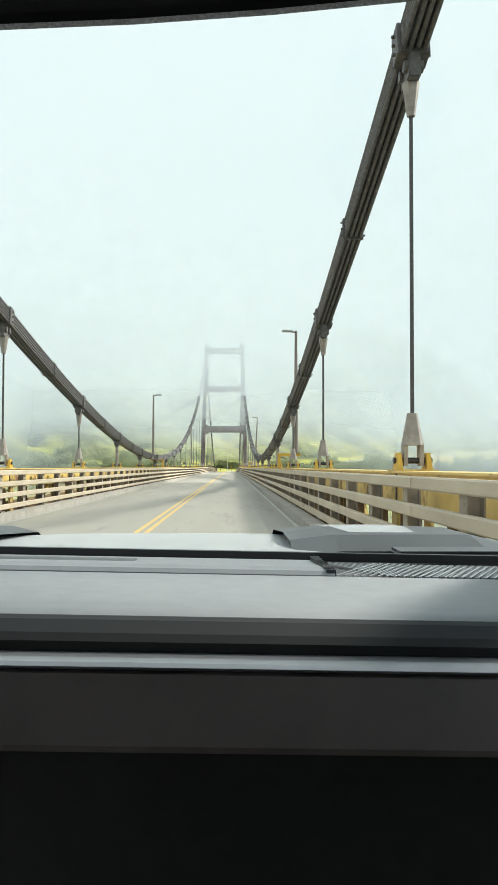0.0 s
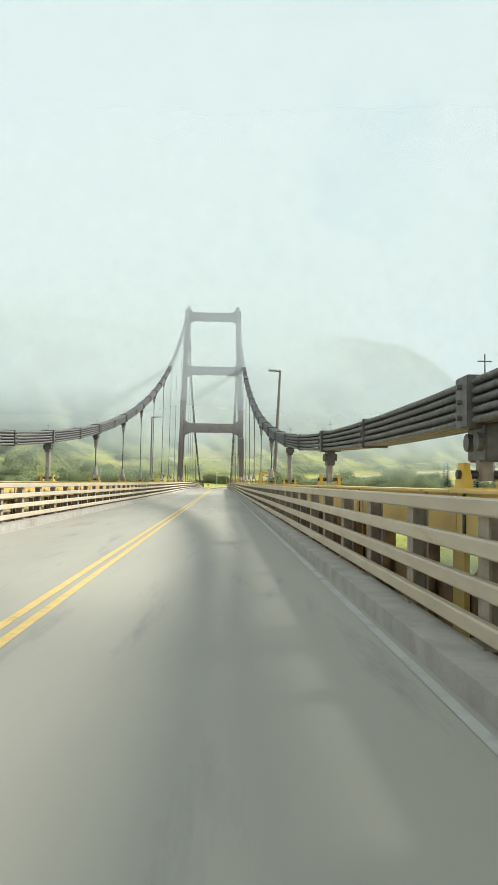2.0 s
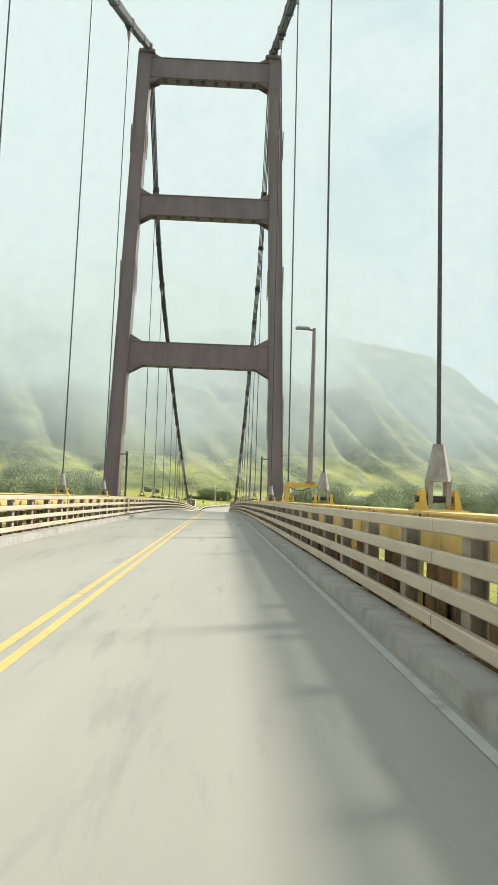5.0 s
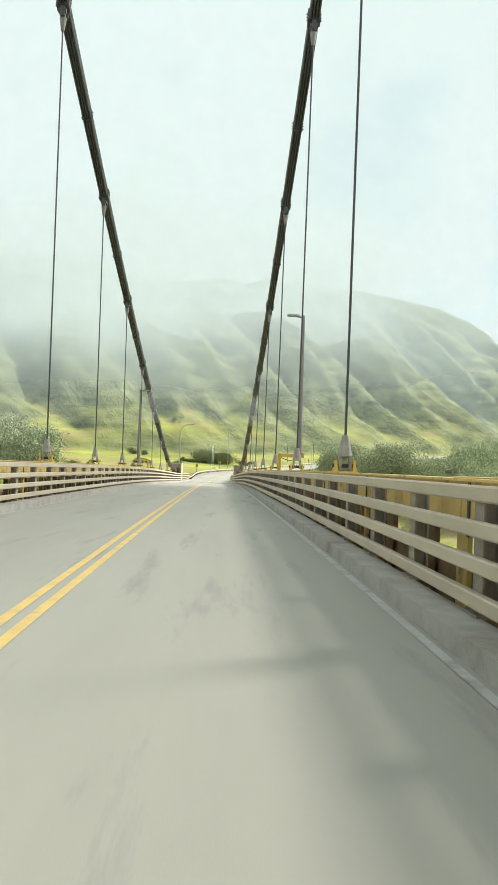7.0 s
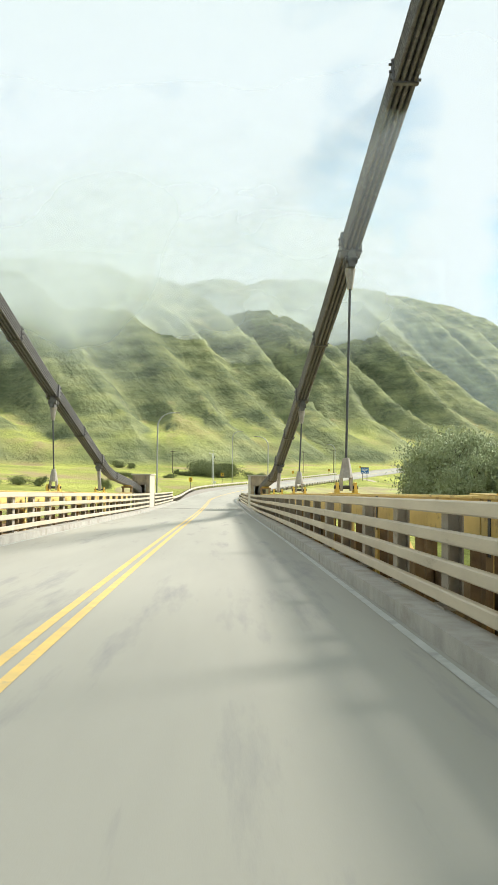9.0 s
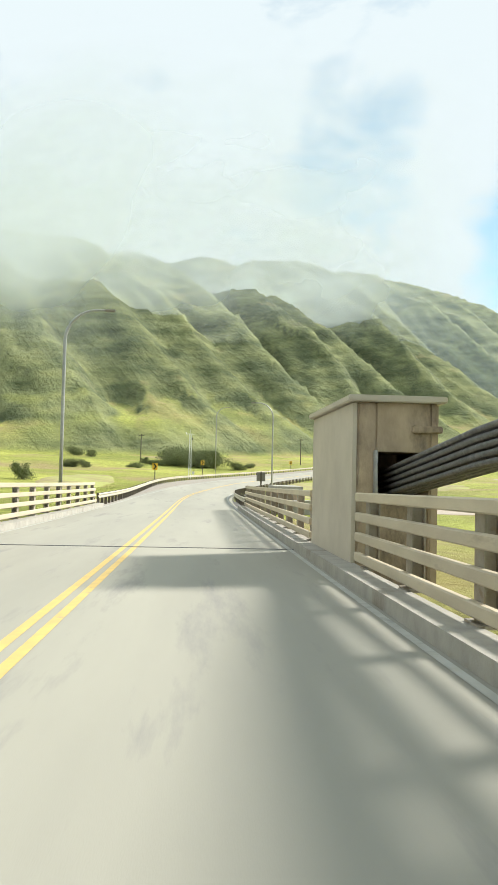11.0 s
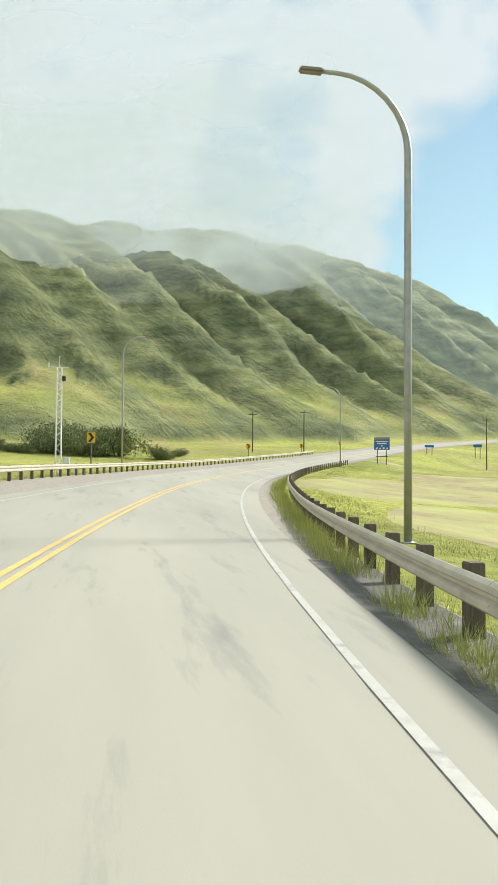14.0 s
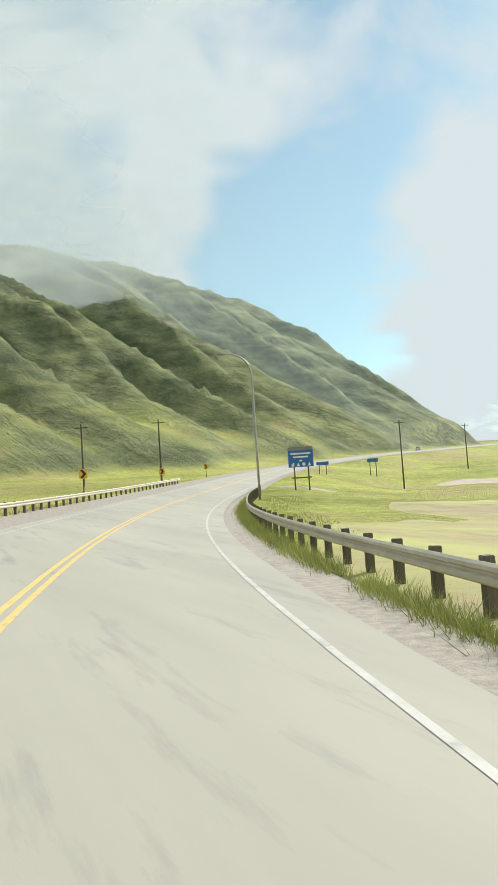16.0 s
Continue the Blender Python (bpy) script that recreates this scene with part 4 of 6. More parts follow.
# ---------------------------------------------------------------- beyond the bridge
def guardrail(s0, s1, off, label):
    t = thing("guardrail", label, "guardrail", "road guardrails", at=road(s0, off(s0)))
    o = Vector(road(s0, off(s0)))
    sg = 1 if off(s1) > 0 else -1
    prof = [(0.0, 0.42), (-0.05, 0.46), (-0.05, 0.52), (0.02, 0.56), (0.02, 0.6), (-0.05, 0.64), (-0.05, 0.7), (0.0, 0.74), (0.012, 0.74), (-0.03, 0.7), (-0.03, 0.65), (0.035, 0.6), (0.035, 0.56), (-0.03, 0.51), (-0.03, 0.46), (0.012, 0.42)]
    prof = [(u * sg, w - (0.06 if sg > 0 else 0.0)) for u, w in prof]
    step = 3.81
    n = int((s1 - s0) / step)
    me = None
    for i in range(n):
        a = s0 + i * step
        pts = [Vector(road(v, off(v))) - o for v in np.linspace(a, a + step - 0.02, 4)]
        bm = bmesh.new()
        sweep(bm, [tuple(p) for p in pts], prof)
        part("beam", bm, GUARD, t)
        for k in (0.25, 0.75):
            p = Vector(road(a + step * k, off(a + step * k) + sg * 0.14)) - o
            if me is None:
                bm = bmesh.new()
                box(bm, -0.085, 0.085, -0.1, 0.1, -0.5, 0.75, 0.012)
                ob = part("post", bm, WOOD, t, "weathered wooden post")
                me = ob.data
            else:
                ob = new("post", me)
                ob.parent = t
            ob.location = p
            ob.rotation_euler = (0, 0, -radians(20) * (s0 + i * step > 470))
    return t


guardrail(383, 560, lambda s: 4.42 + 1.7 * smoothstep(400, 460, s) + 0.45 * smoothstep(445, 475, s) * (1 - smoothstep(490, 525, s)), "weathered steel guardrail on wooden posts along the inside of the bend")
guardrail(384, 590, lambda s: -4.5 - 3.4 * smoothstep(395, 460, s), "cream steel guardrail on wooden posts along the outside of the bend")


def davit_lamp(x, y, z0, z1, reach, angle, label):
    t = thing("street_lamp", label, "street lamp", "road lamps", at=(x, y, z0))
    c, s = math.cos(radians(angle)), math.sin(radians(angle))
    h = z1 - z0
    pts = [(0, 0, 0), (0, 0, h * 0.4), (0, 0, h - reach)]
    for i in range(1, 9):
        a = math.pi / 2 * i / 8
        r = reach * (1 - math.cos(a))
        pts.append((c * r, s * r, h - reach + reach * math.sin(a)))
    pts.append((c * (reach + 0.5), s * (reach + 0.5), h))
    bm = bmesh.new()
    tube(bm, pts, [0.11 - 0.06 * i / len(pts) for i in range(len(pts))], 10)
    box(bm, -0.17, 0.17, -0.17, 0.17, 0, 0.05)
    part("pole", bm, GALV, t, smooth=True)
    bm = bmesh.new()
    box(bm, -0.32, 0.32, -0.13, 0.13, -0.07, 0.06, 0.04)
    bmesh.ops.transform(bm, matrix=Matrix.Translation((c * (reach + 0.7), s * (reach + 0.7), h)) @ Matrix.Rotation(radians(angle), 4, "Z"), verts=bm.verts)
    part("lamp_head", bm, LAMP_POST, t)
    return t


davit_lamp(-6.5, 382.2, ground_z(-6.5, 382.2), 8.3, 1.9, 0, "tall galvanised street lamp with curved arm behind the railing")
davit_lamp(11.42, 440.9, ground_z(11.42, 440.9), 8.32, 2.0, 180, "tall galvanised street lamp with curved arm behind the guardrail")
davit_lamp(5.0, 514.5, ground_z(5, 514.5), 13.6, 2.2, 0, "tall pale street lamp with curved arm beside the bend")
davit_lamp(40.2, 540.0, ground_z(40.2, 540), 11.0, 2.0, 160, "tall grey street lamp with curved arm on the inner verge")


def utility_pole(x, y, top, label="weathered wooden utility pole with a crossarm", cross=True):
    z = ground_z(x, y)
    t = thing("utility_pole", label, "utility pole", "utility poles", at=(x, y, z))
    bm = bmesh.new()
    rod(bm, (0, 0, -0.3), (0, 0, top - z), 0.16, 0.1, 10)
    part("pole", bm, WOOD, t)
    if cross:
        bm = bmesh.new()
        beam(bm, (-0.9, 0.3, top - z - 0.5), (0.9, -0.3, top - z - 0.5), 0.1, 0.12)
        part("crossarm", bm, WOOD, t)
        for u in (-0.75, 0.0, 0.75):
            bm = bmesh.new()
            rod(bm, (u, -u * 0.33, top - z - 0.44), (u, -u * 0.33, top - z - 0.26), 0.05, 0.03, 8)
            part("insulator", bm, GALV, t)
    return t


utility_pole(34.2, 585.2, 9.9)
utility_pole(47.3, 591.1, 11.0)
utility_pole(94.8, 595.4, 10.4)
utility_pole(143.5, 635.5, 13.2)
utility_pole(-16, 560, 9)


def chevron_sign(x, y, zc, size=0.62):
    z = ground_z(x, y)
    t = thing("chevron_sign", "yellow curve sign with a black chevron on a post", "road sign", "chevron signs", at=(x, y, z))
    h = zc - z
    w, k = size, size * 1.2
    m = Matrix.Rotation(radians(-18), 4, "Z")
    bm = bmesh.new()
    box(bm, -0.05, 0.05, 0.03, 0.12, -0.3, h + 0.2)
    bmesh.ops.transform(bm, matrix=m, verts=bm.verts)
    part("post", bm, WOOD, t)
    bm = bmesh.new()
    box(bm, -w / 2, w / 2, 0, 0.02, h - k / 2, h + k / 2)
    bmesh.ops.transform(bm, matrix=m, verts=bm.verts)
    board = part("board", bm, SIGN_YELLOW, t)
    bm = bmesh.new()
    pr = [(-0.36, 0.5), (-0.02, 0.5), (0.38, 0.0), (-0.02, -0.5), (-0.36, -0.5), (0.04, 0.0)]
    bm.faces.new([bm.verts.new((u * w, -0.006, h + v * k * 0.84)) for u, v in pr][::-1])
    bmesh.ops.recalc_face_normals(bm, faces=bm.faces)
    bmesh.ops.transform(bm, matrix=m, verts=bm.verts)
    part("chevron", bm, SIGN_BLACK, board)
    return t


for x, y, z in ((-4.5, 439.7, -0.75), (1.95, 489.2, 0.34), (26.8, 549.5, 1.42), (43.7, 579.3, 2.5), (61.5, 609.3, 4.2)):
    chevron_sign(x, y, z, 0.75)


def sign_back():
    x, y = 5.83, 388.8
    z = ground_z(x, y)
    t = thing("road_sign", "grey back of a small road sign on a wooden post", "road sign", at=(x, y, z))
    bm = bmesh.new()
    box(bm, -0.05, 0.05, -0.05, 0.05, -0.3, -1.05 - z, 0.008)
    part("post", bm, WOOD, t)
    bm = bmesh.new()
    box(bm, -0.3, 0.3, 0.055, 0.075, -1.72 - z, -1.1 - z)
    part("board", bm, SIGN_BACK, t)
    return t


sign_back()


def blue_sign(x, y, zc, w, h, turn, icons, label):
    z = ground_z(x, y)
    t = thing("information_sign", label, "road sign", "blue signs", at=(x, y, z))
    c = zc - z
    m = Matrix.Rotation(radians(turn), 4, "Z")

    def p_(name, bm, mat, parent=t, lab=""):
        bmesh.ops.transform(bm, matrix=m, verts=bm.verts)
        return part(name, bm, mat, parent, lab)

    for u in (-w * 0.28, w * 0.28):
        bm = bmesh.new()
        box(bm, u - 0.08, u + 0.08, 0.04, 0.2, -0.4, c + h / 2)
        p_("post", bm, WOOD)
    bm = bmesh.new()
    box(bm, -w / 2, w / 2, 0, 0.035, c - h / 2, c + h / 2)
    board = p_("board", bm, SIGN_BLUE)
    if icons:
        bm = bmesh.new()
        box(bm, -w / 2, w / 2, 0, 0.035, c + h / 2 + 0.01, c + h / 2 + 0.4)
        p_("top_board", bm, SIGN_BACK, board)
        bm = bmesh.new()
        box(bm, -w * 0.4, w * 0.4, 0.0, 0.06, c - h / 2 - 1.3, c - h / 2 - 1.15)
        p_("brace", bm, WOOD)
        # unreadable lines of writing as bars, then four white pictogram shapes
        for k, (ww, zz) in enumerate(((0.8, 0.3), (0.6, 0.1), (0.12, -0.12))):
            bm = bmesh.new()
            box(bm, -w * ww / 2, w * ww / 2, -0.008, 0.0, c + h * zz - 0.09, c + h * zz + 0.09)
            p_("text_bar", bm, SIGN_WHITE, board)
        for k in range(4):
            u = (k - 1.5) * w * 0.22
            bm = bmesh.new()
            zz = c - h * 0.34
            if k == 0:
                box(bm, u - 0.16, u + 0.16, -0.008, 0.0, zz - 0.2, zz + 0.05)
                box(bm, u + 0.02, u + 0.2, -0.008, 0.0, zz + 0.06, zz + 0.2)
            elif k == 2:
                rod(bm, (u, -0.008, zz), (u, 0.0, zz), 0.2, None, 10)
            else:
                bm.faces.new([bm.verts.new(v) for v in ((u - 0.22, -0.008, zz - 0.2), (u + 0.22, -0.008, zz - 0.2), (u, -0.008, zz + 0.2))])
            p_("pictogram", bm, SIGN_WHITE, board)
    return t


blue_sign(53.6, 557.2, 2.25, 2.9, 1.95, -25, True, "large blue information sign on wooden posts in the grass")
blue_sign(86.0, 609.5, 3.7, 2.4, 0.65, -30, False, "small blue direction sign on two posts in the grass")
blue_sign(106.8, 623.5, 4.4, 2.4, 0.8, -30, False, "far blue direction sign on two posts")


def mast(x, y, top):
    z = ground_z(x, y)
    t = thing("weather_mast", "white lattice weather station mast with instruments", "mast", at=(x, y, z))
    h = top - z
    bm = bmesh.new()
    for i in range(4):
        u, v = (-0.22, 0.22)[i % 2], (-0.22, 0.22)[i // 2]
        rod(bm, (u, v, -0.2), (u * 0.8, v * 0.8, h), 0.05, None, 6)
    for k in range(int(h / 0.45)):
        a = -0.22 if k % 2 else 0.22
        for v in (-0.2, 0.2):
            beam(bm, (a, v, k * 0.45), (-a, v, (k + 1) * 0.45), 0.05, 0.04)
            beam(bm, (v, a, k * 0.45), (v, -a, (k + 1) * 0.45), 0.05, 0.04)
    part("lattice", bm, SIGN_WHITE, t)
    bm = bmesh.new()
    beam(bm, (-0.9, 0, h), (0.7, 0, h), 0.08, 0.08)
    rod(bm, (0, 0, h), (0, 0, h + 0.9), 0.03, None, 6)
    rod(bm, (-0.85, 0, h), (-0.85, 0, h + 0.4), 0.06, None, 6)
    part("instrument_arm", bm, SIGN_WHITE, t)
    bm = bmesh.new()
    box(bm, 0.15, 0.5, -0.2, 0.2, h - 1.1, h - 0.7, 0.03)
    part("camera_box", bm, DARK, t)
    bm = bmesh.new()
    box(bm, 0.4, 0.9, -0.3, 0.3, 0.9, 1.5, 0.03)
    part("cabinet", bm, SIGN_WHITE, t)
    return t


mast(-0.5, 484.7, 5.8)


# ---------------------------------------------------------------- plants
rng = random.Random(7)


def leaf_clump(bm, centre, radius, count, size):
    for _ in range(count):
        d = Vector((rng.gauss(0, 0.62), rng.gauss(0, 0.62), rng.gauss(0, 0.5))) * radius
        p = Vector(centre) + Vector((d.x, d.y, d.z * 0.8))
        q = Euler((rng.uniform(0, 6.3), rng.uniform(0, 6.3), rng.uniform(0, 6.3))).to_matrix()
        s = size * rng.uniform(0.6, 1.3)
        vs = [bm.verts.new(p + q @ Vector(v)) for v in ((-s, 0, 0), (0, -s * 0.5, s * 0.15), (s, 0, 0), (0, s * 0.5, s * 0.15))]
        bm.faces.new(vs)


def make_tree(height, spread, leaf, leaves, clumps=14, bush=False):
    t = thing("bush" if bush else "tree", "", "", at=(0, 0, -500))
    bm = bmesh.new()
    tips = []
    if bush:
        stems = 9
        for i in range(stems):
            a = 6.283 * i / stems + rng.uniform(-0.4, 0.4)
            top = Vector((math.cos(a) * spread * rng.uniform(0.2, 1.1), math.sin(a) * spread * rng.uniform(0.2, 1.1), height * rng.uniform(0.35, 1.0)))
            tube(bm, [(0, 0, -0.2), tuple(top * 0.5 + Vector((0, 0, 0.2))), tuple(top)], [0.07, 0.045, 0.015], 5)
            tips += [top, top * 0.65]
    else:
        tube(bm, [(0, 0, -0.3), (0.08, 0.05, height * 0.35), (0.0, 0.1, height * 0.7), (0.1, 0, height * 0.95)], [height * 0.024, height * 0.018, height * 0.011, 0.02], 7)
        for i in range(clumps):
            z = height * rng.uniform(0.25, 0.95)
            a = rng.uniform(0, 6.283)
            r = spread * (1.05 - 0.7 * abs(z / height - 0.5)) * rng.uniform(0.5, 1.0)
            tip = Vector((math.cos(a) * r, math.sin(a) * r, z + 0.12 * height))
            tube(bm, [(0, 0, z * 0.85), tuple(tip)], [height * 0.008, 0.015], 5)
            tips.append(tip)
    part("trunk", bm, BARK, t)
    bm = bmesh.new()
    for tip in tips:
        leaf_clump(bm, tip, spread * rng.uniform(0.28, 0.55), leaves, leaf)
    part("crown", bm, WILLOW if bush else LEAF, t)
    return t


def make_spruce(height):
    t = thing("spruce", "", "", at=(0, 0, -500))
    bm = bmesh.new()
    rod(bm, (0, 0, -0.3), (0, 0, height), height * 0.016, 0.02, 7)
    part("trunk", bm, BARK, t)
    bm = bmesh.new()
    z = height * 0.08
    while z < height:
        r = (height - z) * 0.2 + 0.15
        k = 9
        for i in range(k):
            a = 6.283 * i / k + rng.uniform(-0.3, 0.3)
            rr = r * rng.uniform(0.7, 1.15)
            c, s = math.cos(a), math.sin(a)
            w = rr * 0.3
            vs = [(0, 0, z + 0.1), (c * rr * 0.6 - s * w, s * rr * 0.6 + c * w, z - rr * 0.2), (c * rr, s * rr, z - rr * 0.4), (c * rr * 0.6 + s * w, s * rr * 0.6 - c * w, z - rr * 0.2)]
            bm.faces.new([bm.verts.new(v) for v in vs])
        z += height * 0.045
    part("crown", bm, LEAF_DARK, t)
    return t


def plant_out(models, spots, label, category, group):
    for i, (x, y, s) in enumerate(spots):
        src = models[i % len(models)]
        src_scale = src.scale.copy()
        src.scale = (s, s, s * rng.uniform(0.85, 1.15))
        ob = copy_thing(src, pose(x, y, ground_z(x, y) - 0.1, 0, 0, rng.uniform(0, 360)))
        src.scale = src_scale
        tagged(ob, label, category, group)
    for src in models:
        for o in (*src.children_recursive, src):
            bpy.data.objects.remove(o)


trees = [make_tree(8.0, 3.4, 0.17, 420, 26), make_tree(9.5, 3.6, 0.18, 420, 28), make_tree(6.5, 3.2, 0.16, 400, 24)]
spots = []
for i in range(190):
    x = rng.uniform(20, 250)
    spots.append((x, rng.uniform(325, 362) + 0.1 * (x - 20), rng.uniform(0.7, 1.1)))
for i in range(110):
    x = -rng.uniform(22, 200)
    spots.append((x, rng.uniform(318, 346), rng.uniform(0.7, 1.15)))
plant_out(trees, spots, "leafy green poplar on the river bank", "tree", "river bank trees")

spr = [make_spruce(13.0), make_spruce(10.0)]
spots = [(rng.uniform(60, 260), rng.uniform(325, 360), rng.uniform(0.9, 1.5)) for _ in range(26)]
plant_out(spr, spots, "dark spruce among the river bank trees", "tree", "spruces")

bushes = [make_tree(2.6, 2.8, 0.14, 230, bush=True), make_tree(2.0, 2.6, 0.12, 210, bush=True), make_tree(3.0, 2.2, 0.13, 220, bush=True)]
spots = [(-14.5, 530, 0.5), (-16.2, 532, 0.4), (-26, 520, 0.62), (-29, 521, 0.66), (-31, 522, 0.5)]
for i in range(4):
    spots.append((-9.0 - 1.6 * i, 545 + i, 0.55))
for i in range(12):
    spots.append((rng.uniform(-6, 6), rng.uniform(544, 562), rng.uniform(1.0, 1.9)))
spots += [(12, 552, 0.8), (16, 560, 0.6), (-34, 585, 0.8), (-40, 590, 1.0)]
for i in range(5):
    spots.append((rng.uniform(-70, -15), rng.uniform(400, 440), rng.uniform(0.5, 0.9)))
plant_out(bushes, spots, "grey-green willow bush at the foot of the hills", "bush", "bushes")


def grass_tufts():
    """Rough grass along the verges, rank weeds at the guardrail, short turf in the field."""
    verts, faces = [], []
    for i in range(90000):
        s = 386 + 170 * rng.random()
        r = rng.random()
        rail = 4.42 + 1.7 * smoothstep(400, 460, s)
        if r < 0.42 and s > 396:
            off, h = rail + rng.gauss(-0.28, 0.2), rng.uniform(0.14, 0.52)
        elif r < 0.82:
            off = rail + 0.5 + abs(rng.gauss(0, 1)) * 2.2
            h = rng.uniform(0.03, 0.12)
        else:
            off, h = -(width_at(s) + 2.6 + abs(rng.gauss(0, 1)) * 5.0), rng.uniform(0.06, 0.24)
        if abs(noise.noise(Vector((s * 0.3, off * 0.5, 2.0)))) > 0.42 and off > 0:
            continue
        if abs(off) < width_at(s) + 0.12:
            continue
        x, y, _z = road(s, off)
        z = ground_z(x, y) if abs(off) > 9 else road(s, off)[2] - 0.14
        a, w = rng.uniform(0, 3.14), rng.uniform(0.006, 0.015)
        c, sn = math.cos(a) * w, math.sin(a) * w
        lx, ly = rng.gauss(0, 0.4) * h, rng.gauss(0, 0.4) * h
        k = len(verts)
        verts += [(x - c, y - sn, z - 0.05), (x + c, y + sn, z - 0.05), (x + lx, y + ly, z + h)]
        faces.append((k, k + 1, k + 2))
    me = bpy.data.meshes.new("verge_grass")
    me.from_pydata(verts, [], faces)
    me.materials.append(BLADE)
    return tagged(new("verge_grass", me), "rough yellow-green grass and weeds along the road verge", "grass", kind="stuff")


grass_tufts()


def gravel_lot(cx, cy, rx, ry, turn, label, mat=None, name="gravel_lot", category="gravel"):
    """A bare patch laid on the field."""
    verts, faces = [], []
    k, m = 28, 5
    for j in range(m + 1):
        for i in range(k):
            a = 2 * math.pi * i / k
            r = j / m * (1 + 0.22 * noise.noise(Vector((math.cos(a) * 1.5 + cx, math.sin(a) * 1.5, 5.0))))
            u, v = rx * r * math.cos(a), ry * r * math.sin(a)
            x = cx + u * math.cos(radians(turn)) - v * math.sin(radians(turn))
            y = cy + u * math.sin(radians(turn)) + v * math.cos(radians(turn))
            verts.append((x, y, ground_z(x, y) + (0.14 if mat is None else 0.09) - 0.1 * (j == m)))
    for j in range(m):
        for i in range(k):
            faces.append((j * k + i, j * k + (i + 1) % k, (j + 1) * k + (i + 1) % k, (j + 1) * k + i))
    me = bpy.data.meshes.new("gravel_lot")
    me.from_pydata(verts, [], faces)
    me.materials.append(mat or PINK_GRAVEL)
    return tagged(new(name, me), label, category, kind="structure")


PINK_GRAVEL = material("pink_gravel", (0.44, 0.36, 0.29), (0.34, 0.28, 0.22), 0.8, 0.95, bump=0.5, bump_scale=20)
gravel_lot(36, 446, 13, 22, -20, "bare pale pink gravel patch in the field")
DRY_GRASS = material("dry_grass", (0.31, 0.24, 0.12), (0.2, 0.175, 0.075), 0.7, 0.95, bump=0.7, bump_scale=9, stain=(0.36, 0.39, 0.1), stain_scale=0.08, stain_at=(0.4, 0.66))
gravel_lot(34, 496, 11, 26, -28, "patch of dry tan grass in the field", DRY_GRASS, "dry_grass_patch", "grass")
gravel_lot(56, 523, 12, 16, -35, "patch of dry tan grass in the field", DRY_GRASS, "dry_grass_patch", "grass")
gravel_lot(21, 455, 5, 16, -18, "patch of dry tan grass in the field", DRY_GRASS, "dry_grass_patch", "grass")
gravel_lot(-16, 452, 5, 30, 4, "patch of dry tan grass in the field", DRY_GRASS, "dry_grass_patch", "grass")
gravel_lot(118, 596, 16, 10, 10, "bare pale gravel lot in the far field")
gravel_lot(56, 561, 1.6, 4.0, 30, "small pale washed-out gully in the grass")


def far_car(s, off):
    x, y, z = road(s, off)
    t = thing("car", "white car far along the road", "car", "far cars", at=(x, y, z))
    t.rotation_euler = (0, 0, radians(-36))
    bm = bmesh.new()
    box(bm, -0.9, 0.9, -2.3, 2.3, 0.35, 1.0, 0.12)
    box(bm, -0.78, 0.78, -1.6, 1.0, 1.0, 1.6, 0.16)
    part("body", bm, SIGN_WHITE, t)
    bm = bmesh.new()
    box(bm, -0.6, 0.6, -1.63, -1.58, 1.2, 1.46, 0.02)
    part("rear_window", bm, SIGN_BLACK, t)
    for u in (-0.65, 0.65):
        bm = bmesh.new()
        box(bm, u - 0.12, u + 0.12, -2.33, -2.28, 0.75, 0.95, 0.01)
        part("tail_light", bm, TAIL_RED, t)
        for v in (-1.4, 1.4):
            bm = bmesh.new()
            rod(bm, (u * 1.2 - 0.1, v, 0.34), (u * 1.2 + 0.1, v, 0.34), 0.34, None, 14)
            part("wheel", bm, SIGN_BLACK, t)
    return t


TAIL_RED = material("tail_red", (0.4, 0.02, 0.02), (0.3, 0.015, 0.015), 4.0, 0.3)
far_car(806, -2.0)


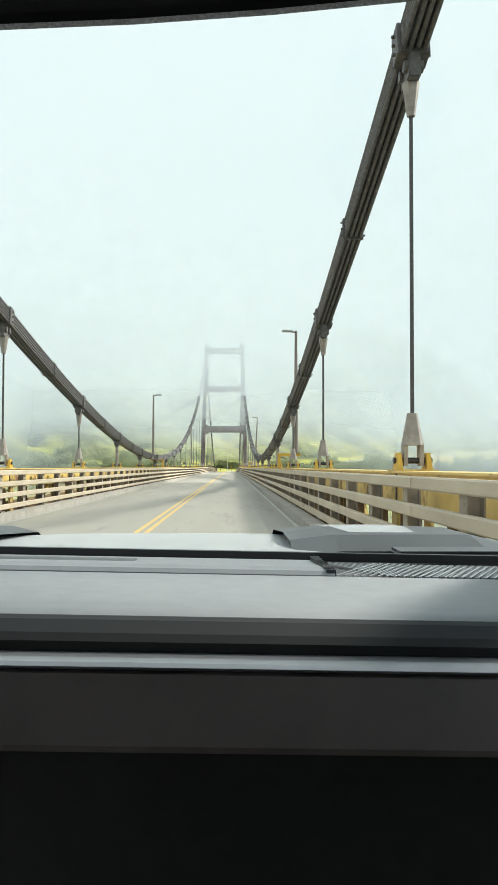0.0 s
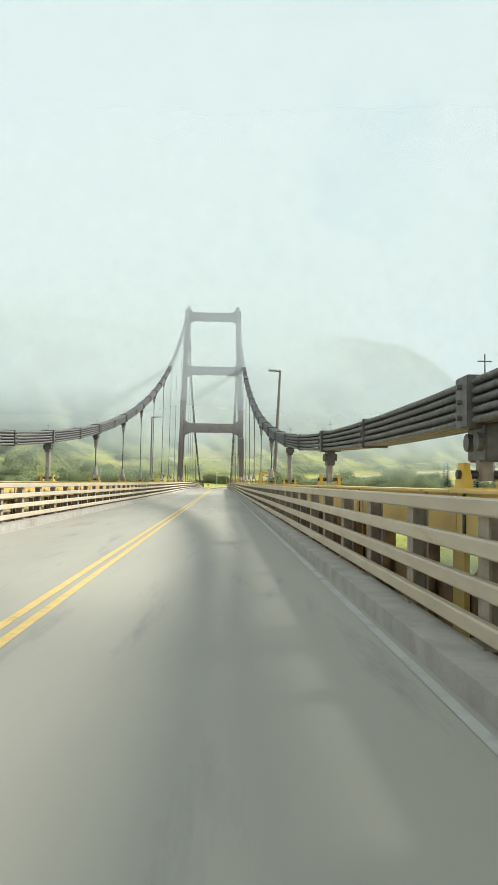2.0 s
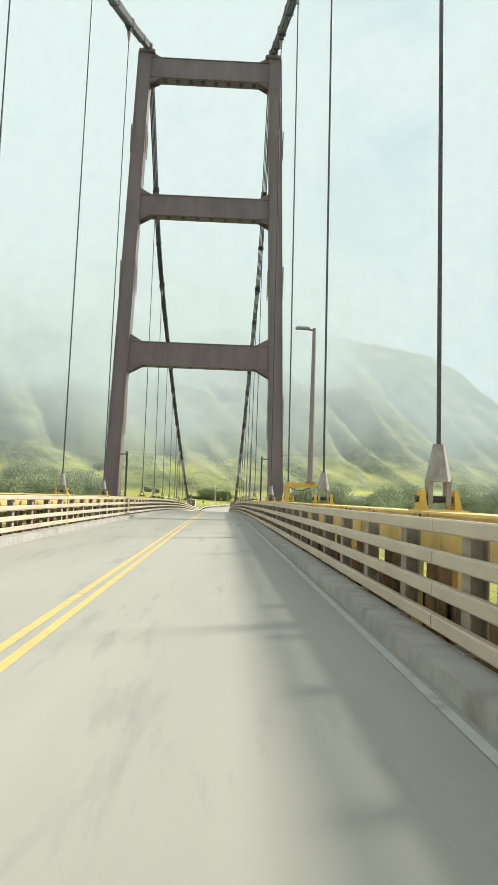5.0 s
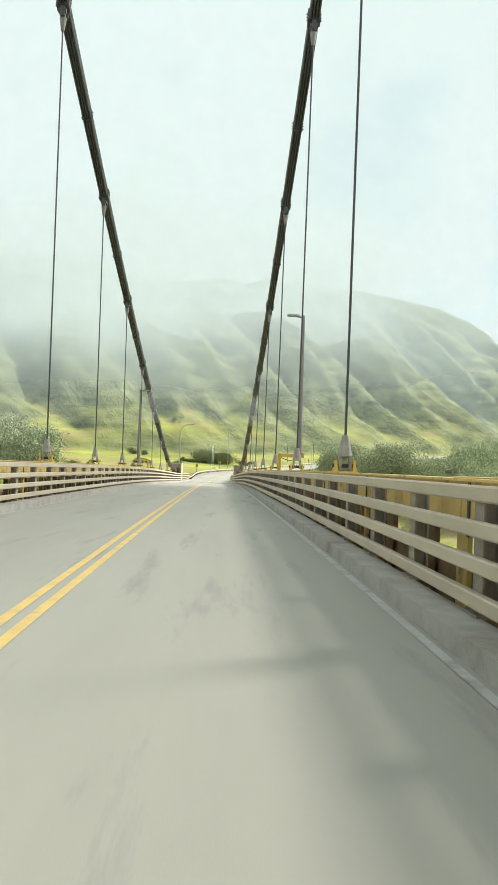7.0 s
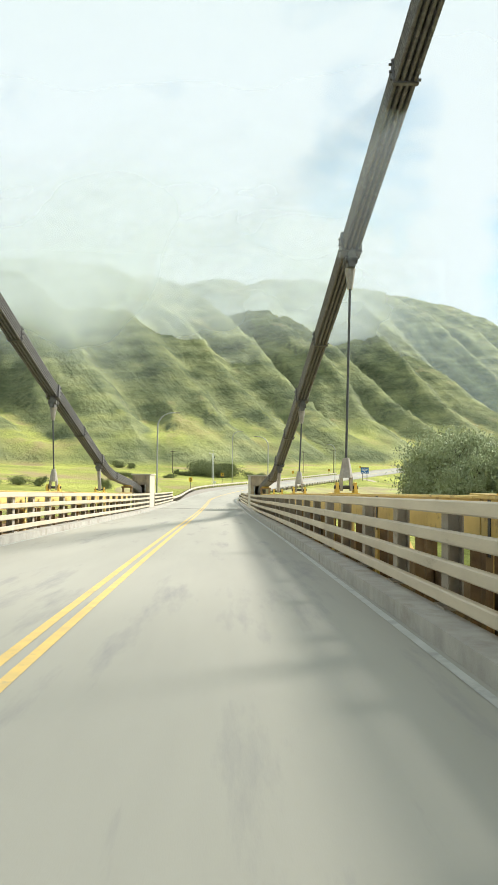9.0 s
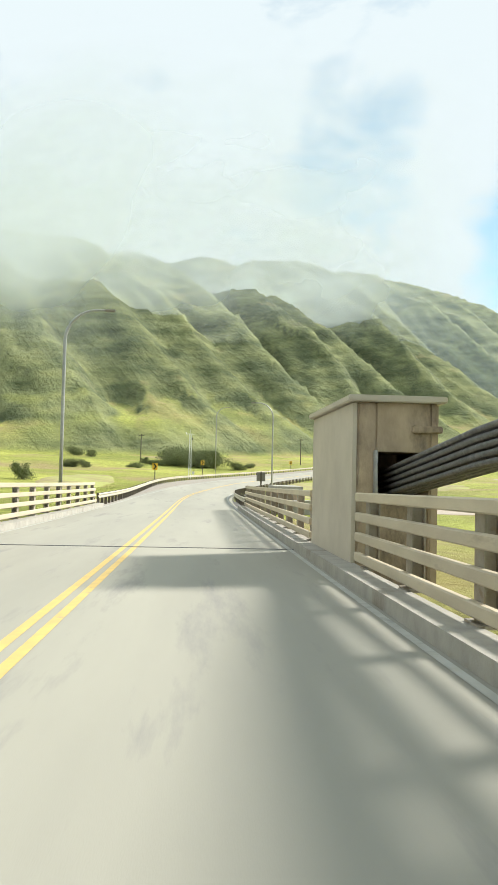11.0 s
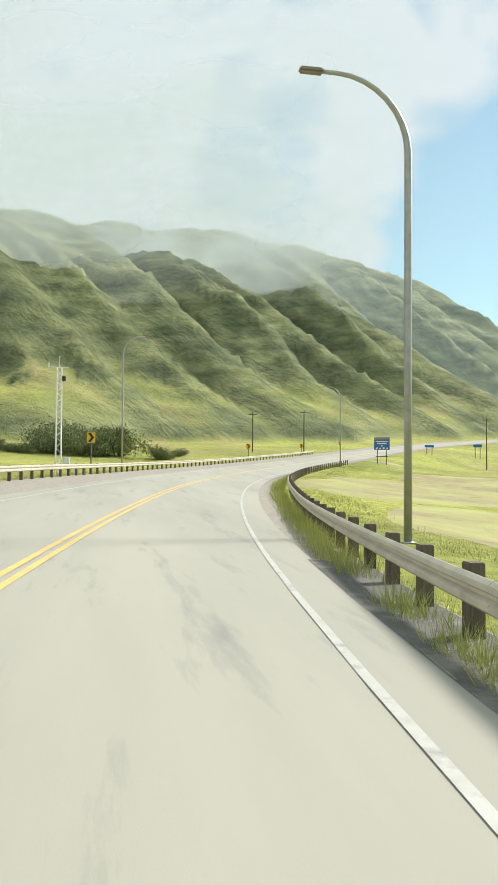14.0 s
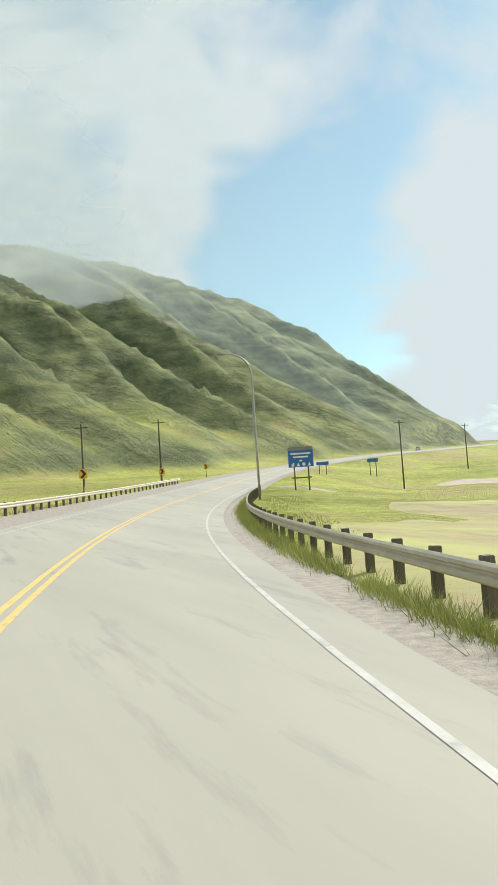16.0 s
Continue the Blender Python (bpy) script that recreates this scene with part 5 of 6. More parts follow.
# ---------------------------------------------------------------- mist and low cloud
def mist_material(name, alpha, z0, z1, scale, lo, hi, top, clear, white):
    """Thin white vapour: denser with height from z0 to z1, torn by noise."""
    m = bpy.data.materials.new(name)
    n, l = nodes_of(m)
    n.clear()
    geo = n.new("ShaderNodeNewGeometry")
    sp = n.new("ShaderNodeSeparateXYZ")
    l.new(geo.outputs["Position"], sp.inputs[0])

    def rng_(sock, a, b, c=0.0, d=1.0):
        r = n.new("ShaderNodeMapRange")
        r.interpolation_type = "SMOOTHSTEP"
        for k, v in zip(("From Min", "From Max", "To Min", "To Max"), (a, b, c, d)):
            r.inputs[k].default_value = v
        l.new(sock, r.inputs["Value"])
        return r.outputs[0]

    def mul(a, b):
        k = n.new("ShaderNodeMath")
        k.operation = "MULTIPLY"
        l.new(a, k.inputs[0])
        if isinstance(b, float):
            k.inputs[1].default_value = b
        else:
            l.new(b, k.inputs[1])
        return k.outputs[0]

    t = n.new("ShaderNodeTexNoise")
    t.inputs["Scale"].default_value, t.inputs["Detail"].default_value, t.inputs["Roughness"].default_value = scale, 7.0, 0.55
    l.new(geo.outputs["Position"], t.inputs["Vector"])
    # noise shifts the height at which the vapour begins
    sh = n.new("ShaderNodeMath")
    sh.operation = "MULTIPLY_ADD"
    sh.inputs[1].default_value = (z1 - z0) * 0.8
    l.new(t.outputs["Fac"], sh.inputs[0])
    sub = n.new("ShaderNodeMath")
    sub.operation = "ADD"
    l.new(sp.outputs["Z"], sub.inputs[0])
    sh.inputs[2].default_value = -(z1 - z0) * 0.4
    l.new(sh.outputs[0], sub.inputs[1])
    f = rng_(sub.outputs[0], z0, z1)
    if clear:
        # away from the deck the vapour reaches down to the water
        ab = n.new("ShaderNodeMath")
        ab.operation = "ABSOLUTE"
        l.new(sp.outputs["X"], ab.inputs[0])
        mxm = n.new("ShaderNodeMath")
        mxm.operation = "MAXIMUM"
        l.new(f, mxm.inputs[0])
        l.new(rng_(ab.outputs[0], *clear), mxm.inputs[1])
        f = mxm.outputs[0]
    f = mul(f, rng_(t.outputs["Fac"], lo, hi, 0.55, 1.0))
    f = mul(f, rng_(sub.outputs[0], top[0], top[1], 1.0, 0.0))
    # thinner close over the water
    f = mul(f, rng_(sp.outputs["Z"], -14.0, 3.0, 0.35, 1.0))
    f = mul(f, alpha)
    d = n.new("ShaderNodeBsdfDiffuse")
    tr = n.new("ShaderNodeBsdfTranslucent")
    d.inputs["Color"].default_value = tr.inputs["Color"].default_value = white
    h = n.new("ShaderNodeMixShader")
    l.new(d.outputs[0], h.inputs[1])
    l.new(tr.outputs[0], h.inputs[2])
    cl = n.new("ShaderNodeBsdfTransparent")
    mx = n.new("ShaderNodeMixShader")
    l.new(f, mx.inputs["Fac"])
    l.new(cl.outputs[0], mx.inputs[1])
    l.new(h.outputs[0], mx.inputs[2])
    out = n.new("ShaderNodeOutputMaterial")
    l.new(mx.outputs[0], out.inputs["Surface"])
    return m


def mist_bank(y, half, z0, z1, hole, mat, label):
    """A hanging sheet of vapour, open round the bridge deck and its cables."""
    bm = bmesh.new()
    xs = [-half, -half * 0.5, -60, -6.2, 6.2, 60, half * 0.5, half]
    zs = [z0, hole, 40, 110, z1]
    g = [[bm.verts.new((x, y + 0.00008 * x * x + 0.03 * max(z, 0), z)) for x in xs] for z in zs]
    for j in range(len(zs) - 1):
        for i in range(len(xs) - 1):
            if j == 0 and i == 3:
                continue
            bm.faces.new((g[j][i], g[j][i + 1], g[j + 1][i + 1], g[j + 1][i]))
    return tagged(part("mist_bank", bm, mat, smooth=True), label, "mist", "mist", kind="stuff")


MIST_WHITE = (0.78, 0.86, 0.9, 1)
for y, a, clear in ((80, 0.6, (7.5, 30.0)), (168, 0.5, (40.0, 170.0))):
    mat = mist_material("river_mist", a, 5.2, 14.0, 0.02, 0.3, 0.6, (80.0, 170.0), clear, MIST_WHITE)
    mist_bank(y, 420, -16.8, 190, 4.6, mat, "thin white river mist round the bridge")
mat = mist_material("far_mist", 0.74, 0.0, 18.0, 0.015, 0.3, 0.6, (80.0, 210.0), None, MIST_WHITE)
mist_bank(298, 900, -12, 250, 4.6, mat, "thin white mist over the far bank")


def cloud_sheet(dist, alpha, base, full, end=None):
    """One layer of the low cloud before the hilltop: torn soft base, thinning past the ridge's end and into the sky."""
    turn = radians(14.0)
    c, s = math.cos(turn), -math.sin(turn)
    ox, oy = 2.0 - dist * s, 364.0 + dist * c
    end = dist * 0.165 if end is None else end
    bm = bmesh.new()
    us = list(np.linspace(-1.1 * dist - 150, end + 40, 30))
    zs = [base - 45, base, full, full + 60, full + 150]
    g = [[bm.verts.new((ox + u * c, oy + u * s + 0.25 * max(z - full, 0), z)) for u in us] for z in zs]
    for r0, r1 in zip(g, g[1:]):
        for i in range(len(us) - 1):
            bm.faces.new((r0[i], r0[i + 1], r1[i + 1], r1[i]))
    m = bpy.data.materials.new("hill_cloud")
    n, l = nodes_of(m)
    n.clear()
    geo = n.new("ShaderNodeNewGeometry")
    sp = n.new("ShaderNodeSeparateXYZ")
    l.new(geo.outputs["Position"], sp.inputs[0])

    def math_(op, a, b, c_=None):
        k = n.new("ShaderNodeMath")
        k.operation = op
        for i, v in enumerate((a, b, c_)):
            if isinstance(v, (int, float)):
                k.inputs[i].default_value = v
            elif v is not None:
                l.new(v, k.inputs[i])
        return k.outputs[0]

    def step_(sock, a, b, lo, hi):
        r = n.new("ShaderNodeMapRange")
        r.interpolation_type = "SMOOTHSTEP"
        for k, v in zip(("From Min", "From Max", "To Min", "To Max"), (a, b, lo, hi)):
            r.inputs[k].default_value = v
        l.new(sock, r.inputs["Value"])
        return r.outputs[0]

    def noise_(scale, detail):
        mp = n.new("ShaderNodeMapping")
        mp.inputs["Scale"].default_value = (1, 1, 1.7)
        l.new(geo.outputs["Position"], mp.inputs["Vector"])
        t = n.new("ShaderNodeTexNoise")
        t.inputs["Scale"].default_value, t.inputs["Detail"].default_value, t.inputs["Roughness"].default_value = scale, detail, 0.5
        l.new(mp.outputs[0], t.inputs["Vector"])
        return t.outputs["Fac"]

    big, fine = noise_(0.008, 3.0), noise_(0.02, 2.5)
    zz = math_("ADD", math_("MULTIPLY_ADD", big, 90.0, sp.outputs["Z"]), -45.0)
    across = n.new("ShaderNodeVectorMath")
    across.operation = "DOT_PRODUCT"
    l.new(geo.outputs["Position"], across.inputs[0])
    across.inputs[1].default_value = (c, s, 0)
    u0 = ox * c + oy * s
    uu = math_("ADD", math_("MULTIPLY_ADD", big, 90.0, across.outputs["Value"]), -45.0)
    f = math_("MULTIPLY", step_(zz, base, full, 0.0, 1.0), step_(uu, u0 + end - 0.32 * dist, u0 + end, 1.0, 0.0))
    f = math_("MULTIPLY", f, step_(zz, full + 8, full + 88, 1.0, 0.0))
    f = math_("MULTIPLY", f, step_(across.outputs["Value"], u0 + end - 30, u0 + end + 38, 1.0, 0.0))
    f = math_("MULTIPLY", f, step_(fine, 0.3, 0.62, 0.6, 1.0))
    f = math_("MULTIPLY", f, alpha)
    d = n.new("ShaderNodeBsdfDiffuse")
    tr = n.new("ShaderNodeBsdfTranslucent")
    d.inputs["Color"].default_value = tr.inputs["Color"].default_value = (0.66, 0.725, 0.735, 1)
    hx = n.new("ShaderNodeMixShader")
    l.new(d.outputs[0], hx.inputs[1])
    l.new(tr.outputs[0], hx.inputs[2])
    cl = n.new("ShaderNodeBsdfTransparent")
    mx = n.new("ShaderNodeMixShader")
    l.new(f, mx.inputs["Fac"])
    l.new(cl.outputs[0], mx.inputs[1])
    l.new(hx.outputs[0], mx.inputs[2])
    out = n.new("ShaderNodeOutputMaterial")
    l.new(mx.outputs[0], out.inputs["Surface"])
    ob = tagged(part("low_cloud", bm, m, smooth=True), "soft white low cloud hiding the upper hillside", "cloud", "low cloud", kind="stuff")
    return ob


for dist, alpha in ((310, 0.45), (395, 0.66), (540, 0.86)):
    cloud_sheet(dist, alpha, 62, 126)
cloud_sheet(215, 0.8, 34, 78, -52.0)


def valley_haze(p0, lean, alpha):
    """A faint blue sheet across the slope between two spurs, imitating the haze of distance, thinning out towards the
    road and the sky.
    """
    (fx, fy), h = FOOT
    c, sn = math.cos(radians(h)), math.sin(radians(h))
    bm = bmesh.new()
    qs, zs = list(np.linspace(-70, 480, 23)), [-5, 40, 90, 150, 230]
    g = [[bm.verts.new((fx + (p0 + lean * q) * sn - q * c, fy + (p0 + lean * q) * c + q * sn, z)) for q in qs] for z in zs]
    for r0, r1 in zip(g, g[1:]):
        for i in range(len(qs) - 1):
            bm.faces.new((r0[i], r0[i + 1], r1[i + 1], r1[i]))
    m = bpy.data.materials.new("valley_haze")
    n, l = nodes_of(m)
    n.clear()
    geo = n.new("ShaderNodeNewGeometry")
    sp = n.new("ShaderNodeSeparateXYZ")
    l.new(geo.outputs["Position"], sp.inputs[0])
    into = n.new("ShaderNodeVectorMath")
    into.operation = "DOT_PRODUCT"
    l.new(geo.outputs["Position"], into.inputs[0])
    into.inputs[1].default_value = (-c, sn, 0)
    q_off = -fx * c + fy * sn
    f = None
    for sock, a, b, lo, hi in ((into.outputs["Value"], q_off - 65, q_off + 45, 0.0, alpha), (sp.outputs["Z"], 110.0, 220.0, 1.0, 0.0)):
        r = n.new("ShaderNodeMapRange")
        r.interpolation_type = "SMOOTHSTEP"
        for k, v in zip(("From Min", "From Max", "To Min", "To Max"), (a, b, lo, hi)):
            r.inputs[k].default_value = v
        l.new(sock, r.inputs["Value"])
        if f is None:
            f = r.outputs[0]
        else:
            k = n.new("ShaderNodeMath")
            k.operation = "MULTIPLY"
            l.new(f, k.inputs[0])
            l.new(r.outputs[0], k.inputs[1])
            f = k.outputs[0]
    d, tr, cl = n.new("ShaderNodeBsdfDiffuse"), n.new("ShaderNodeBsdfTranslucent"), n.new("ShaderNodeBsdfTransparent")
    # Blue-grey tint of the added sheet stands in for distance haze
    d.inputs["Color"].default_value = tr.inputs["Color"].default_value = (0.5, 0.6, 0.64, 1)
    hx, mx = n.new("ShaderNodeMixShader"), n.new("ShaderNodeMixShader")
    l.new(d.outputs[0], hx.inputs[1])
    l.new(tr.outputs[0], hx.inputs[2])
    l.new(f, mx.inputs["Fac"])
    l.new(cl.outputs[0], mx.inputs[1])
    l.new(hx.outputs[0], mx.inputs[2])
    out = n.new("ShaderNodeOutputMaterial")
    l.new(mx.outputs[0], out.inputs["Surface"])
    ob = tagged(part("valley_haze", bm, m, smooth=True), "see-through blue sheet imitating distance haze between the far spurs", "haze", "valley haze", kind="stuff")
    return ob


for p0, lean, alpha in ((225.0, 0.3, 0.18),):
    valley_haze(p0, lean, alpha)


# ---------------------------------------------------------------- the car, standing where the drive begins
CAR_PAINT = material("car_paint", (0.86, 0.9, 0.9), (0.83, 0.87, 0.87), 2.0, 0.25, specular=0.7)
# Dash vinyl is lightened for sky glare; its near-black copy holds the shade
DASH = material("dashboard_vinyl", (0.19, 0.205, 0.21), (0.165, 0.18, 0.185), 30.0, 0.5, bump=0.06, bump_scale=900)
DASH_SHADE_DARK = material("shade_dark_vinyl", (0.008, 0.01, 0.011), (0.006, 0.007, 0.008), 30.0, 0.7, bump=0.05, bump_scale=900)
PANEL_BROWN = material("fascia_panel", (0.13, 0.11, 0.105), (0.1, 0.088, 0.084), 12.0, 0.4, bump=0.05, bump_scale=500)
SATIN = material("satin_trim", (0.45, 0.47, 0.48), (0.4, 0.42, 0.43), 20.0, 0.3, metal=0.8)
BLACK_PLASTIC = material("black_plastic", (0.02, 0.021, 0.022), (0.015, 0.016, 0.017), 20.0, 0.35)
LINING = material("roof_lining", (0.02, 0.02, 0.022), (0.015, 0.015, 0.016), 30.0, 0.95, specular=0.0)
FRIT = material("dotted_band", (0.3, 0.31, 0.31), (0.12, 0.12, 0.12), 400.0, 0.6)
TYRE = material("tyre_rubber", (0.03, 0.03, 0.03), (0.02, 0.02, 0.02), 12.0, 0.8, bump=0.2)
GLASS = bpy.data.materials.new("tinted_glass")
GLASS.use_nodes = True
GLASS.node_tree.nodes["Principled BSDF"].inputs["Base Color"].default_value = (0.1, 0.12, 0.12, 1)
GLASS.node_tree.nodes["Principled BSDF"].inputs["Transmission Weight"].default_value = 0.6
GLASS.node_tree.nodes["Principled BSDF"].inputs["Roughness"].default_value = 0.02


def suv():
    """An off-road wagon: x to its right and y ahead from the seat's eye point, z above the road."""
    ex, ey = 2.207, -0.004
    zr = deck(0)
    eye = 1.589 - zr
    t = thing("car", "pale off-road car with a dark dashboard, standing on the bridge", "car", at=(ex, ey, zr))
    c = -0.2                      # middle of the car
    lean = Matrix.Rotation(radians(1.1), 4, "Y")

    def loft(bm, sections, x0, x1, inset=0.0):
        """Extrudes a (y, z) outline across the car."""
        a = [bm.verts.new((x0, y, z)) for y, z in sections]
        b = [bm.verts.new((x1, y, z)) for y, z in sections]
        k = len(sections)
        for i in range(k):
            bm.faces.new((a[i], a[(i + 1) % k], b[(i + 1) % k], b[i]))
        bm.faces.new(a[::-1])
        bm.faces.new(b)
        bmesh.ops.recalc_face_normals(bm, faces=bm.faces)

    def leaned(bm):
        bmesh.ops.transform(bm, matrix=Matrix.Translation((0, 0, eye)) @ lean, verts=bm.verts)

    # ---- dashboard
    bm = bmesh.new()
    loft(bm, [(1.10, -0.1575), (0.85, -0.156)] + [(0.83 - 0.05 * math.sin(k * math.pi / 18), -0.176 + 0.02 * math.cos(k * math.pi / 18)) for k in range(13)] + [(0.79, -0.23), (1.1, -0.26)], c - 0.78, c + 0.8)
    leaned(bm)
    dash = part("dashboard", bm, DASH, t, "dark grey soft vinyl dashboard", True)
    bm = bmesh.new()
    loft(bm, [(1.36, -0.166), (1.29, -0.158), (1.16, -0.152), (1.125, -0.153), (1.115, -0.158), (1.12, -0.2), (1.36, -0.2)], c - 0.78, 0.155)
    leaned(bm)
    part("rear_strip", bm, DASH, dash)
    bm = bmesh.new()
    loft(bm, [(1.25, -0.1545), (1.23, -0.1535), (1.215, -0.1535), (1.2, -0.1545)], c - 0.5, -0.15)
    leaned(bm)
    part("defrost_slot", bm, BLACK_PLASTIC, dash)
    bm = bmesh.new()
    loft(bm, [(1.36, -0.168), (1.13, -0.164), (1.13, -0.2), (1.36, -0.2)], 0.158, c + 0.78)
    leaned(bm)
    tray = part("speaker_tray", bm, BLACK_PLASTIC, dash)
    bm = bmesh.new()
    for i in range(44):
        u = 0.16 + i * 0.0125
        for s in (-1, 1):
            a, b = (u, 1.135, -0.1615), (u + s * 0.09, 1.31, -0.1645)
            if 0.155 < a[0] < c + 0.77 and 0.155 < b[0] < c + 0.77:
                beam(bm, a, b, 0.0028, 0.003)
    leaned(bm)
    part("speaker_grille", bm, SATIN, tray, "fine diamond mesh speaker grille")
    bm = bmesh.new()
    for q in range(12):
        beam(bm, (0.15 - q * 0.0006, 1.12 + q * 0.014, -0.155), (0.15 - (q + 1) * 0.0006, 1.12 + (q + 1) * 0.014, -0.156), 0.014, 0.01)
    leaned(bm)
    part("tray_edge", bm, BLACK_PLASTIC, tray)
    # Near-black lip: its colour stands in for shade on the dash front
    bm = bmesh.new()
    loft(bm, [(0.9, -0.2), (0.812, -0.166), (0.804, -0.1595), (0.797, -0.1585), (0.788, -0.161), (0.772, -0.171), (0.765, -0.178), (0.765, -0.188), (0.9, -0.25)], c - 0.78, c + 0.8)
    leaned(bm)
    part("front_recess", bm, DASH_SHADE_DARK, dash)
    # Rounded trim edge; the light it catches is put in as bright metal
    bm = bmesh.new()
    loft(bm, [(0.9, -0.186), (0.745, -0.1885), (0.733, -0.190), (0.729, -0.1935), (0.732, -0.197), (0.9, -0.2)], c - 0.78, 0.52)
    leaned(bm)
    part("trim_bar", bm, SATIN, dash, "thin trim edge, its highlight made as bright metal")
    bm = bmesh.new()
    loft(bm, [(0.9, -0.2), (0.736, -0.1975), (0.728, -0.2), (0.697, -0.256), (0.698, -0.262), (0.9, -0.28)], c - 0.78, 0.52)
    leaned(bm)
    part("fascia", bm, PANEL_BROWN, dash, "dark brown-grey textured fascia panel")
    # Shade under the fascia is put into the near-black colour here
    bm = bmesh.new()
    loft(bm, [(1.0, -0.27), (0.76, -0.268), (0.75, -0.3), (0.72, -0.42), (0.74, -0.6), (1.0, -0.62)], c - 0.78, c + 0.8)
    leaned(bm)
    part("glove_box", bm, DASH_SHADE_DARK, dash)
    bm = bmesh.new()
    box(bm, 0.53, 0.68, 0.6, 0.9, -0.3, -0.155, 0.03)
    leaned(bm)
    part("end_vent", bm, DASH, dash, "rounded dashboard end with an air vent")

    bm = bmesh.new()
    loft(bm, [(1.375, -0.175), (1.375, -0.1535), (1.37, -0.1525), (1.365, -0.1535), (1.365, -0.175)], c - 0.78, c + 0.8)
    leaned(bm)
    part("windscreen_edge", bm, BLACK_PLASTIC, t, "black edge band at the foot of the windscreen")

    # ---- outer body
    hood_z = eye - 0.2
    bm = bmesh.new()
    n_ = 10
    rows = []
    for y, h, w in ((1.36, -0.172, 0.74), (1.5, -0.172, 0.76), (1.9, -0.188, 0.8), (2.3, -0.206, 0.81), (2.5, -0.222, 0.8), (2.58, -0.25, 0.79), (2.6, -0.33, 0.78)):
        rows.append([bm.verts.new((c + w * (2 * i / n_ - 1), y, eye + h - 0.035 * abs(2 * i / n_ - 1) ** 3)) for i in range(n_ + 1)])
    for r0, r1 in zip(rows, rows[1:]):
        for i in range(n_):
            bm.faces.new((r0[i], r0[i + 1], r1[i + 1], r1[i]))
    bmesh.ops.solidify(bm, geom=bm.faces[:], thickness=0.02)
    hood = part("hood", bm, CAR_PAINT, t, "pale glossy painted hood", smooth=True)
    for s in (-1, 1):
        x0, x1 = (0.13, 0.62) if s > 0 else (2 * c - 0.62, 2 * c - 0.2)
        bm = bmesh.new()
        out = [(2.45, -0.214), (2.38, -0.188), (1.95, -0.158), (1.72, -0.156), (1.58, -0.178), (1.58, -0.21), (2.45, -0.24)]
        a = [bm.verts.new((x0, y, eye + z - 0.012)) for y, z in out]
        b = [bm.verts.new((x1, y, eye + z - 0.02)) for y, z in out]
        ia = [bm.verts.new((x0 + 0.1, y, eye + z)) for y, z in out]
        ib = [bm.verts.new((x1 - 0.08, y, eye + z)) for y, z in out]
        k = len(out)
        for r0, r1 in ((a, ia), (ia, ib), (ib, b)):
            for i in range(k):
                bm.faces.new((r0[i], r0[(i + 1) % k], r1[(i + 1) % k], r1[i]))
        bmesh.ops.recalc_face_normals(bm, faces=bm.faces)
        bulge = part("hood_bulge", bm, BLACK_PLASTIC, hood, "black raised hood surround")
        bm = bmesh.new()
        top_ = [(2.36, -0.183), (1.95, -0.1545), (1.74, -0.1525)]
        a = [bm.verts.new((x0 + 0.1 + 0.02 * k, y, eye + z)) for k, (y, z) in enumerate(top_)]
        b = [bm.verts.new((x1 - 0.16 - 0.02 * k, y, eye + z)) for k, (y, z) in enumerate(top_)]
        for k in range(2):
            bm.faces.new((a[k], b[k], b[k + 1], a[k + 1]))
        bmesh.ops.solidify(bm, geom=bm.faces[:], thickness=0.004)
        part("bulge_panel", bm, CAR_PAINT, bulge, "grey inset panel")
        bm = bmesh.new()
        box(bm, min(x0, x1) + 0.2, max(x0, x1) - 0.02, 1.5, 1.6, eye - 0.186, eye - 0.17, 0.006)
        part("hood_vent", bm, BLACK_PLASTIC, hood)
    bm = bmesh.new()
    loft(bm, [(1.42, -0.19), (1.3, -0.168), (1.3, -0.21), (1.42, -0.22)], c - 0.74, c + 0.75)
    bmesh.ops.transform(bm, matrix=Matrix.Translation((0, 0, eye)), verts=bm.verts)
    part("cowl", bm, BLACK_PLASTIC, t, "black cowl under the windscreen opening")
    # sides, with wheel arches cut as facets
    for s in (-1, 1):
        x = c + s * 0.9
        bm = bmesh.new()
        prof = [(2.62, 0.55), (2.62, eye - 0.3), (2.4, eye - 0.24), (1.35, eye - 0.2), (-1.9, eye - 0.18), (-2.05, eye - 0.3), (-2.05, 0.55), (-1.6, 0.5), (-1.5, 0.75), (-1.25, 0.9), (-0.95, 0.9), (-0.7, 0.75), (-0.6, 0.42), (1.15, 0.42), (1.25, 0.75), (1.5, 0.9), (1.8, 0.9), (2.05, 0.75), (2.15, 0.5)]
        loft(bm, prof, min(x, x - s * 0.16), max(x, x - s * 0.16))
        side = part("body_side", bm, CAR_PAINT, t)
        for y in (-0.35, 0.75):
            bm = bmesh.new()
            box(bm, x - 0.02 + s * 0.02, x + 0.02 + s * 0.02, y - 0.1, y + 0.1, eye - 0.33, eye - 0.3, 0.008)
            part("door_handle", bm, BLACK_PLASTIC, side)
        # pillars and roof rail
        for y0, z0, y1, z1, wd in ((1.42, -0.17, 0.58, 0.36, 0.09), (-0.42, -0.17, -0.5, 0.36, 0.09), (-1.85, -0.17, -1.75, 0.36, 0.16)):
            bm = bmesh.new()
            beam(bm, (c + s * 0.84, y0, eye + z0), (c + s * 0.74, y1, eye + z1), 0.09, wd)
            part("pillar", bm, DASH_SHADE_DARK, t)
        bm = bmesh.new()
